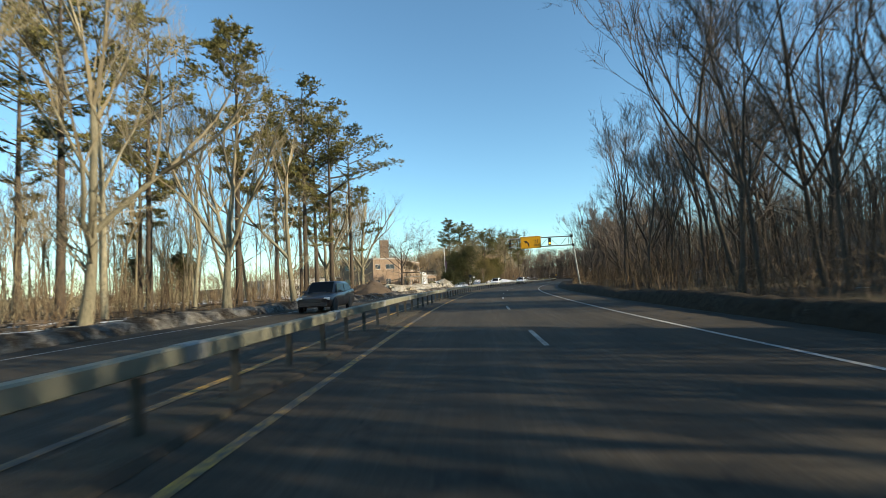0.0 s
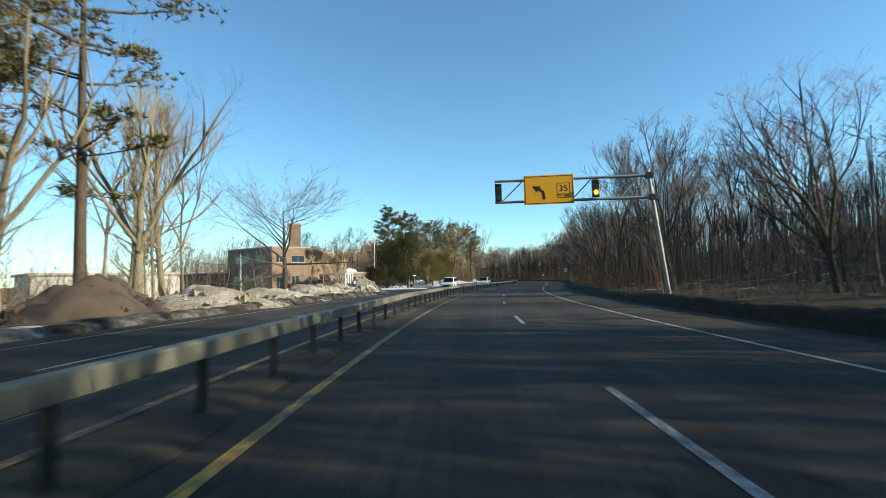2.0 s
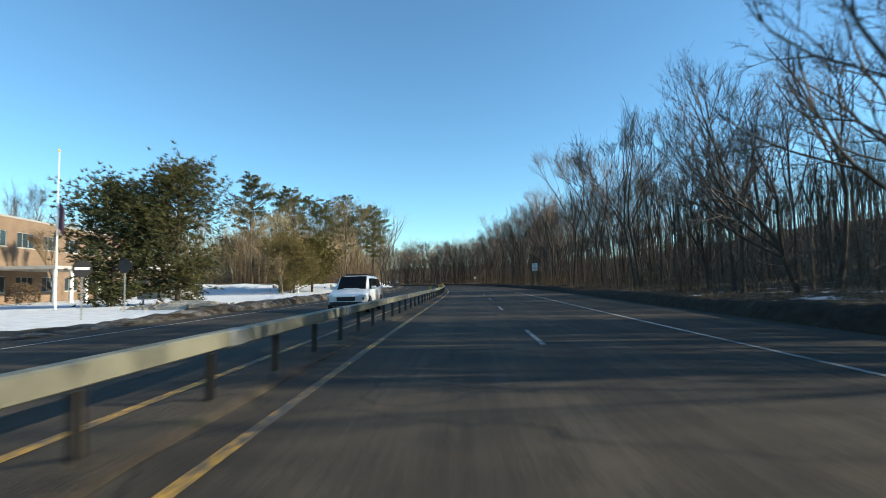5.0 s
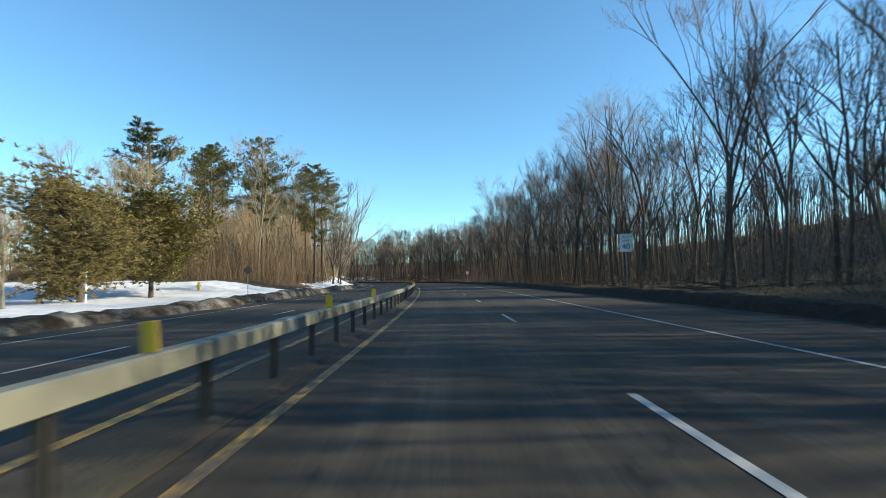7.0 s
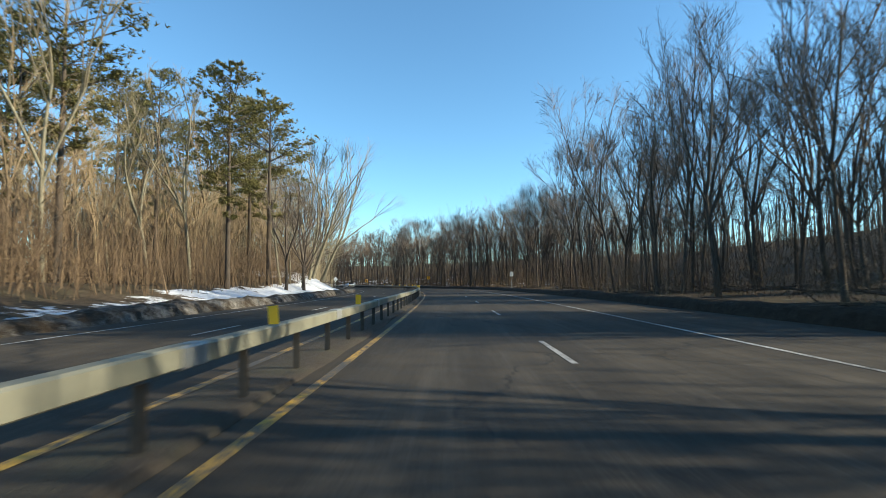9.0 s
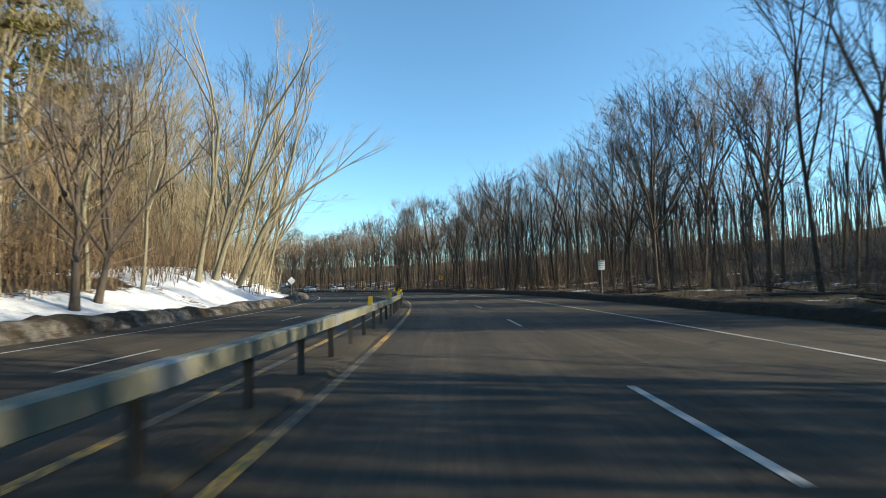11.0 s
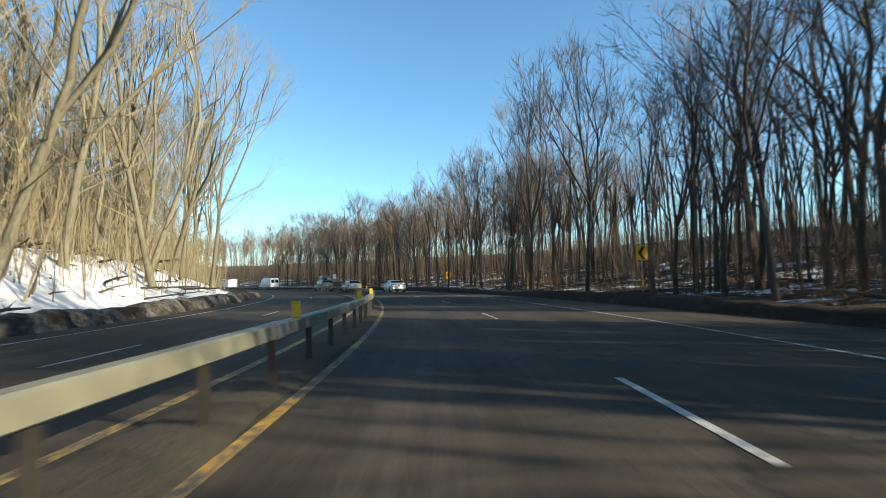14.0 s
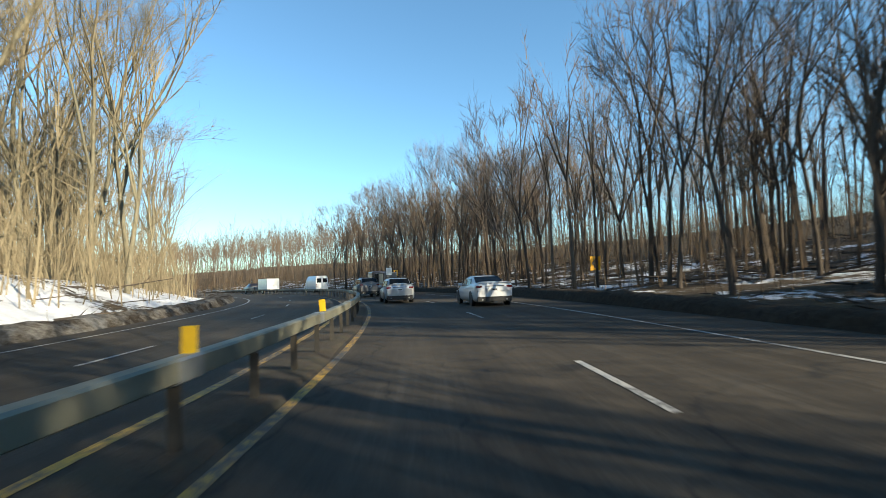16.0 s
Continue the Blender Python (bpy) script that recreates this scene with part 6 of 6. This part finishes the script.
def build_car(name, label, m, L, W, H, paint, cabin, belt=0.62, hood=0.70, tail=0.80, wheel=0.33, spoiler=False, rack=False, lit=False, group=""):
    """A car that faces +y. cabin: where the screen's foot, the roof's two ends and the rear window's foot lie, from the front (0) to the tail (1)."""
    t = thing(name, label, "car", group, m)
    w = W / 2
    floor = 0.24 if H < 1.6 else 0.32
    zb = belt * H
    yf, yr = L / 2, -L / 2
    Y = lambda q: yf - q * L

    def section(q, hw, z0, z1, top):
        y = Y(q)
        half = [(0.84 * hw, z0), (0.97 * hw, z0 + 0.10), (1.0 * hw, z0 + 0.30), (0.995 * hw, z1 - 0.16), (0.95 * hw, z1 - 0.03), (0.86 * hw, top)]
        return [(x, y, z) for x, z in half] + [(-x, y, z) for x, z in half[::-1]]

    hz, tz = hood * H * 0.92, tail * H * 0.78
    stations = [(0.0, 0.80, floor + 0.12, 0.50 * H * 0.86), (0.02, 0.90, floor + 0.02, 0.46 * H), (0.07, 0.965, floor - 0.02, hz * 0.80), (0.16, 1.0, floor - 0.04, hz * 0.88), (cabin[0], 1.0, floor - 0.05, zb),
                (0.5, 1.0, floor - 0.05, zb + 0.02), (cabin[3], 1.0, floor - 0.04, max(zb, tz)), (0.93, 0.98, floor - 0.02, tz), (0.975, 0.94, floor + 0.02, tz - 0.02), (0.992, 0.90, floor + 0.10, tz - 0.10), (1.0, 0.86, floor + 0.20, tz - 0.24)]
    bm = loft([section(q, s * w, z0, z1, z1 + 0.02) for q, s, z0, z1 in stations])
    body = part("body", bm, paint, t)
    # cabin
    def ring(q, wide, z, base):
        y = Y(q)
        half = [(0.93 * w * wide, base - 0.03), (0.90 * w * wide, base + 0.02), (0.75 * w * wide, z - 0.09), (0.66 * w * wide, z - 0.02), (0.40 * w * wide, z)]
        return [(x, y, zz) for x, zz in half] + [(-x, y, zz) for x, zz in half[::-1]]
    a, b, c, d = cabin
    base_r = max(zb, tz) if d > 0.86 else zb + 0.02
    rings = [ring(a, 0.96, zb + 0.05, zb - 0.03), ring(b, 1.0, H - 0.03, zb), ring((b + c) / 2, 1.0, H, zb), ring(c, 0.98, H - 0.04, zb), ring(d, 0.95, base_r + 0.06, base_r - 0.04)]
    part("roof", loft(rings), paint, t)
    # glass, a little proud of the cabin
    def pane(nm, pts, off):
        pts = [Vector(p) for p in pts]
        nrm = (pts[1] - pts[0]).cross(pts[2] - pts[0]).normalized()
        cen = sum(pts, Vector()) / len(pts)
        if nrm.dot(cen - Vector((0, 0, zb))) < 0:
            nrm = -nrm
        bm = bmesh.new()
        lo = [bm.verts.new(p - nrm * 0.006) for p in pts]
        hi = [bm.verts.new(p + nrm * off) for p in pts]
        bm.faces.new(hi)
        bm.faces.new(lo[::-1])
        for i in range(len(pts)):
            j = (i + 1) % len(pts)
            bm.faces.new((lo[i], lo[j], hi[j], hi[i]))
        bmesh.ops.recalc_face_normals(bm, faces=bm.faces)
        return part(nm, bm, M_AUTO_GLASS, t)

    def mixp(p, q, u):
        return Vector(p).lerp(Vector(q), u)

    A, B, C, D = rings[0], rings[1], rings[3], rings[4]
    # rear window: between the roof's end and its foot
    pl, pr, ql, qr = Vector(C[3]), Vector(C[6]), Vector(D[2]), Vector(D[7])
    pane("rear_window", [mixp(pl, ql, 0.10), mixp(pr, qr, 0.10), mixp(pr, qr, 0.90), mixp(pl, ql, 0.90)], 0.06)
    pl, pr, ql, qr = Vector(B[3]), Vector(B[6]), Vector(A[2]), Vector(A[7])
    pane("windscreen", [mixp(pl, ql, 0.06), mixp(pr, qr, 0.06), mixp(pr, qr, 0.94), mixp(pl, ql, 0.94)], 0.06)
    for sx in (0, 1):
        i1, i2 = (1, 2) if sx == 0 else (8, 7)
        bl, bh = Vector(B[i1]), Vector(B[i2])
        cl, chh = Vector(C[i1]), Vector(C[i2])
        al = Vector(A[i1])
        dl = Vector(D[i1])
        mid_l, mid_h = bl.lerp(cl, 0.47), bh.lerp(chh, 0.47)
        up = lambda lo, hi, u: lo.lerp(hi, u)
        pane("side_window", [up(bl, bh, 0.08).lerp(al, 0.55), up(bl, bh, 0.92), up(mid_l, mid_h, 0.92), up(mid_l, mid_h, 0.08)], 0.045)
        ml, mh = bl.lerp(cl, 0.52), bh.lerp(chh, 0.52)
        pane("side_window", [up(ml, mh, 0.08), up(ml, mh, 0.92), up(cl, chh, 0.90), up(cl, chh, 0.10).lerp(dl, 0.35)], 0.045)
    # wheels
    tyre, rim = wheel_mesh(wheel, 0.21)
    for q in (0.185, 0.80):
        for sx in (-1, 1):
            wh = part("wheel", tyre, None, t, "black tyre on a silver rim", pose(sx * (w - 0.10), Y(q), wheel))
            part("rim", rim, None, wh)
            arch = bmesh.new()
            bmesh.ops.create_cone(arch, cap_ends=True, segments=24, radius1=wheel * 1.13, radius2=wheel * 1.13, depth=0.06, matrix=Matrix.Translation((sx * (w - 0.022), Y(q), wheel * 1.02)) @ Euler((0, radians(90), 0)).to_matrix().to_4x4())
            part("wheel_arch", arch, M_BLACK_TRIM, t)
    # lamps, bumpers, plates, mirrors
    zl = tz - 0.17
    red = M_TAIL_LIT if lit else M_TAIL
    for sx in (-1, 1):
        x0, x1 = sorted((sx * w * 0.62, sx * w * 0.93))
        part("tail_lamp", box(x0, x1, yr + 0.005, yr + 0.14, zl - 0.05, zl + 0.06, 0.02), red, t, "red tail lamp")
        part("headlamp", box(x0, x1, yf - 0.20, yf - 0.015, 0.44 * H - 0.07, 0.44 * H + 0.07, 0.025), M_HEAD, t, "clear headlamp")
        part("mirror", box(*sorted((sx * (w * 0.93), sx * (w + 0.16))), Y(cabin[0] + 0.09) - 0.06, Y(cabin[0] + 0.09) + 0.06, zb + 0.03, zb + 0.17, 0.03), paint, t)
        part("exhaust", rod((sx * w * 0.62, yr - 0.01, floor + 0.07), (sx * w * 0.62, yr + 0.15, floor + 0.07), 0.04, 0.04, 10), M_GALV, t)
    part("rear_bumper", box(-w * 0.88, w * 0.88, yr - 0.005, yr + 0.2, floor - 0.02, floor + 0.23, 0.03), M_BLACK_TRIM, t)
    part("front_bumper", box(-w * 0.80, w * 0.80, yf - 0.2, yf + 0.01, floor + 0.02, floor + 0.20, 0.03), M_BLACK_TRIM, t)
    part("grille", box(-w * 0.45, w * 0.45, yf - 0.1, yf + 0.012, floor + 0.22, 0.43 * H, 0.02), M_BLACK_TRIM, t)
    zp = zl - (0.0 if H < 1.6 else 0.02) - 0.12
    pl = part("number_plate", box(-0.155, 0.155, yr - 0.018, yr + 0.05, zp - 0.08, zp + 0.075, 0.004), M_PLATE, t)
    part("bar", box(-0.11, 0.11, yr - 0.021, yr - 0.0185, zp - 0.03, zp + 0.03), M_DARK, pl)
    part("trim_strip", box(-w * 0.48, w * 0.48, yr - 0.004, yr + 0.1, zl + 0.02, zl + 0.05, 0.008), M_GALV if H > 1.55 else M_DARK, t)
    if spoiler:
        part("spoiler", box(-w * 0.80, w * 0.80, yr + 0.02, yr + 0.20, tz + 0.03, tz + 0.065, 0.012), paint, t)
    if rack:
        for sx in (-1, 1):
            part("roof_rail", rod((sx * w * 0.58, Y(b + 0.04), H + 0.05), (sx * w * 0.58, Y(c - 0.02), H + 0.03), 0.022, 0.022, 8), M_BLACK_TRIM, t)
        for q in (b + 0.12, c - 0.08):
            part("crossbar", rod((-w * 0.60, Y(q), H + 0.06), (w * 0.60, Y(q), H + 0.06), 0.02, 0.02, 8), M_BLACK_TRIM, t)
    return t


M_TAIL_LIT = lamp_glow("lit_tail_lamp", (0.75, 0.03, 0.025), 0.35)
P_WHITE = car_paint("white_paint", (0.78, 0.78, 0.77))
P_SILVER = car_paint("silver_paint", (0.50, 0.51, 0.53), 0.45)
P_GREY = car_paint("grey_paint", (0.20, 0.19, 0.18), 0.3)
P_DARK = car_paint("dark_paint", (0.035, 0.03, 0.032), 0.2)
SEDAN, HATCH, BOXY = (0.26, 0.42, 0.66, 0.86), (0.24, 0.38, 0.88, 0.985), (0.27, 0.36, 0.93, 0.985)
build_car("sedan", "white four-door sedan with dark glass and red tail lamps", place(358.5, 1.95), 4.95, 1.87, 1.45, P_WHITE, SEDAN, 0.64, 0.70, 0.95, 0.34, True, False, False)
build_car("hatchback", "silver-white hatchback wagon with a dark rear window", place(366.0, -1.75), 4.4, 1.75, 1.52, P_SILVER, HATCH, 0.60, 0.68, 0.92, 0.32, False, True)
build_car("suv", "grey sport utility car with a roof rack", place(381.5, -1.8), 4.7, 1.87, 1.74, P_GREY, HATCH, 0.60, 0.66, 0.93, 0.36, False, True)
build_car("boxy_suv", "white boxy sport utility car coming the other way", place(111.8, -8.9, 0, 180), 4.25, 1.82, 1.70, P_WHITE, BOXY, 0.62, 0.70, 0.92, 0.36, False, True)
build_car("suv", "white sport utility car coming the other way", place(132.5, -6.9, 0, 180), 4.6, 1.85, 1.70, P_WHITE, HATCH, 0.60, 0.68, 0.92, 0.35, False, True)
build_car("crossover", "dark crossover with bright headlamps coming the other way", place(27.9, -9.9, 0, 180), 4.7, 1.88, 1.66, P_DARK, HATCH, 0.60, 0.68, 0.92, 0.36, False, False)


def build_van():
    t = thing("delivery_van", "white delivery van with a tall square rear", "van", m=place(418.0, 1.9))
    bm = loft([[(x * k, y, z) for x, z in ((0.95, 0.35), (1.0, 0.6), (1.0, 1.7), (0.93, 2.45), (0.7, 2.6), (-0.7, 2.6), (-0.93, 2.45), (-1.0, 1.7), (-1.0, 0.6), (-0.95, 0.35))] for k, y in ((0.97, -2.8), (1.0, -2.7), (1.0, 0.9), (0.98, 1.1))])
    part("body", bm, P_WHITE, t)
    bm = loft([[(x * k, y, min(z, h)) for x, z in ((0.92, 0.35), (0.98, 0.6), (0.98, 1.2), (0.9, 2.3), (0.6, 2.4), (-0.6, 2.4), (-0.9, 2.3), (-0.98, 1.2), (-0.98, 0.6), (-0.92, 0.35))] for k, y, h in ((1, 1.1, 2.4), (0.99, 1.5, 2.3), (0.97, 2.1, 1.35), (0.9, 2.9, 1.0))])
    part("cab", bm, P_WHITE, t)
    for x in (-0.47, 0.47):
        d = part("rear_door", box(x - 0.44, x + 0.44, -2.83, -2.79, 0.6, 2.4, 0.015), P_WHITE, t)
        part("rear_window", box(x - 0.34, x + 0.34, -2.836, -2.831, 1.55, 2.2), M_AUTO_GLASS, d)
        part("tail_lamp", box(*sorted((x * 1.94, x * 2.09)), -2.84, -2.78, 0.9, 1.35, 0.01), M_TAIL, t)
    part("bumper", box(-0.98, 0.98, -2.95, -2.78, 0.38, 0.55, 0.03), M_BLACK_TRIM, t)
    tyre, rim = wheel_mesh(0.36, 0.24)
    for y in (-1.7, 1.9):
        for sx in (-1, 1):
            wh = part("wheel", tyre, None, t, "", pose(sx * 0.88, y, 0.36))
            part("rim", rim, None, wh)


def build_truck():
    t = thing("work_truck", "dark work truck with equipment and a red and white board", "truck", m=place(389.0, 1.9))
    part("chassis", box(-0.9, 0.9, -3.6, 2.6, 0.55, 0.85, 0.03), M_DARK, t)
    part("bed", box(-1.15, 1.15, -3.6, 0.6, 0.85, 1.25, 0.04), P_DARK, t)
    cab = part("cab", box(-1.1, 1.1, 0.8, 3.0, 0.7, 2.5, 0.15), P_DARK, t)
    part("rear_window", box(-0.8, 0.8, 0.775, 0.805, 1.6, 2.25, 0.01), M_AUTO_GLASS, cab)
    part("engine", box(-0.75, 0.75, -2.4, -0.4, 1.25, 2.3, 0.08), P_GREY, t, "grey machine on the bed")
    part("stack", rod((0.35, -1.2, 2.3), (0.35, -1.2, 3.0), 0.09, 0.09, 12), M_GALV, t)
    part("board", box(-0.45, 0.15, -2.5, -2.44, 2.0, 2.75, 0.01), M_SIGN_WHITE, t, "white board on the bed")
    for x in (-1.0, 1.0):
        part("rack_post", rod((x, -3.4, 1.25), (x, -3.4, 2.2), 0.04, 0.04, 8), M_DARK, t)
        part("rack_post", rod((x, 0.3, 1.25), (x, 0.3, 2.2), 0.04, 0.04, 8), M_DARK, t)
        part("rack_bar", rod((x, -3.4, 2.2), (x, 0.3, 2.2), 0.035, 0.035, 8), M_DARK, t)
        part("tail_lamp", box(x * 0.9 - 0.1, x * 0.9 + 0.1, -3.64, -3.6, 0.62, 0.76), M_TAIL, t)
    part("tailgate", box(-1.1, 1.1, -3.66, -3.61, 0.9, 1.5, 0.01), P_DARK, t)
    tyre, rim = wheel_mesh(0.45, 0.28)
    for y in (-2.5, 2.0):
        for sx in (-1, 1):
            wh = part("wheel", tyre, None, t, "", pose(sx * 0.95, y, 0.45))
            part("rim", rim, None, wh)


def build_trailer():
    t = thing("pickup_truck", "dark pickup truck pulling a pale box trailer", "truck", m=place(437.0, -1.9))
    part("cab", loft([[(x, y, z) for x, z in ((0.85, 0.5), (0.97, 0.8), (0.95, 1.15), (w2, h), (-w2, h), (-0.95, 1.15), (-0.97, 0.8), (-0.85, 0.5))] for y, w2, h in ((-1.0, 0.7, 1.2), (-0.8, 0.68, 1.88), (0.6, 0.68, 1.88), (1.3, 0.8, 1.2), (2.5, 0.8, 1.05))]), P_DARK, t)
    part("bed", box(-0.96, 0.96, -2.9, -1.0, 0.55, 1.22, 0.05), P_DARK, t)
    part("tailgate", box(-0.85, 0.85, -2.94, -2.9, 0.65, 1.18, 0.01), P_GREY, t)
    tyre, rim = wheel_mesh(0.38, 0.25)
    for y in (-2.0, 1.5):
        for sx in (-1, 1):
            wh = part("wheel", tyre, None, t, "", pose(sx * 0.86, y, 0.38))
            part("rim", rim, None, wh)
    b = thing("box_trailer", "pale box trailer behind a dark pickup", "trailer", m=place(429.5, -1.9))
    part("box", box(-1.05, 1.05, -2.2, 2.4, 0.55, 2.55, 0.06), P_WHITE, b)
    part("door", box(-0.95, 0.95, -2.23, -2.2, 0.65, 2.45, 0.01), M_SIGN_WHITE, b)
    part("hitch", rod((0, 2.4, 0.55), (0, 3.6, 0.55), 0.05, 0.05, 8), M_DARK, b)
    for sx in (-1, 1):
        part("tail_lamp", box(sx * 0.9 - 0.08, sx * 0.9 + 0.08, -2.25, -2.2, 0.62, 0.74), M_TAIL, b)
        wh = part("wheel", tyre, None, b, "", pose(sx * 1.12, -0.2, 0.38))
        part("rim", rim, None, wh)


build_van()
build_truck()
build_trailer()
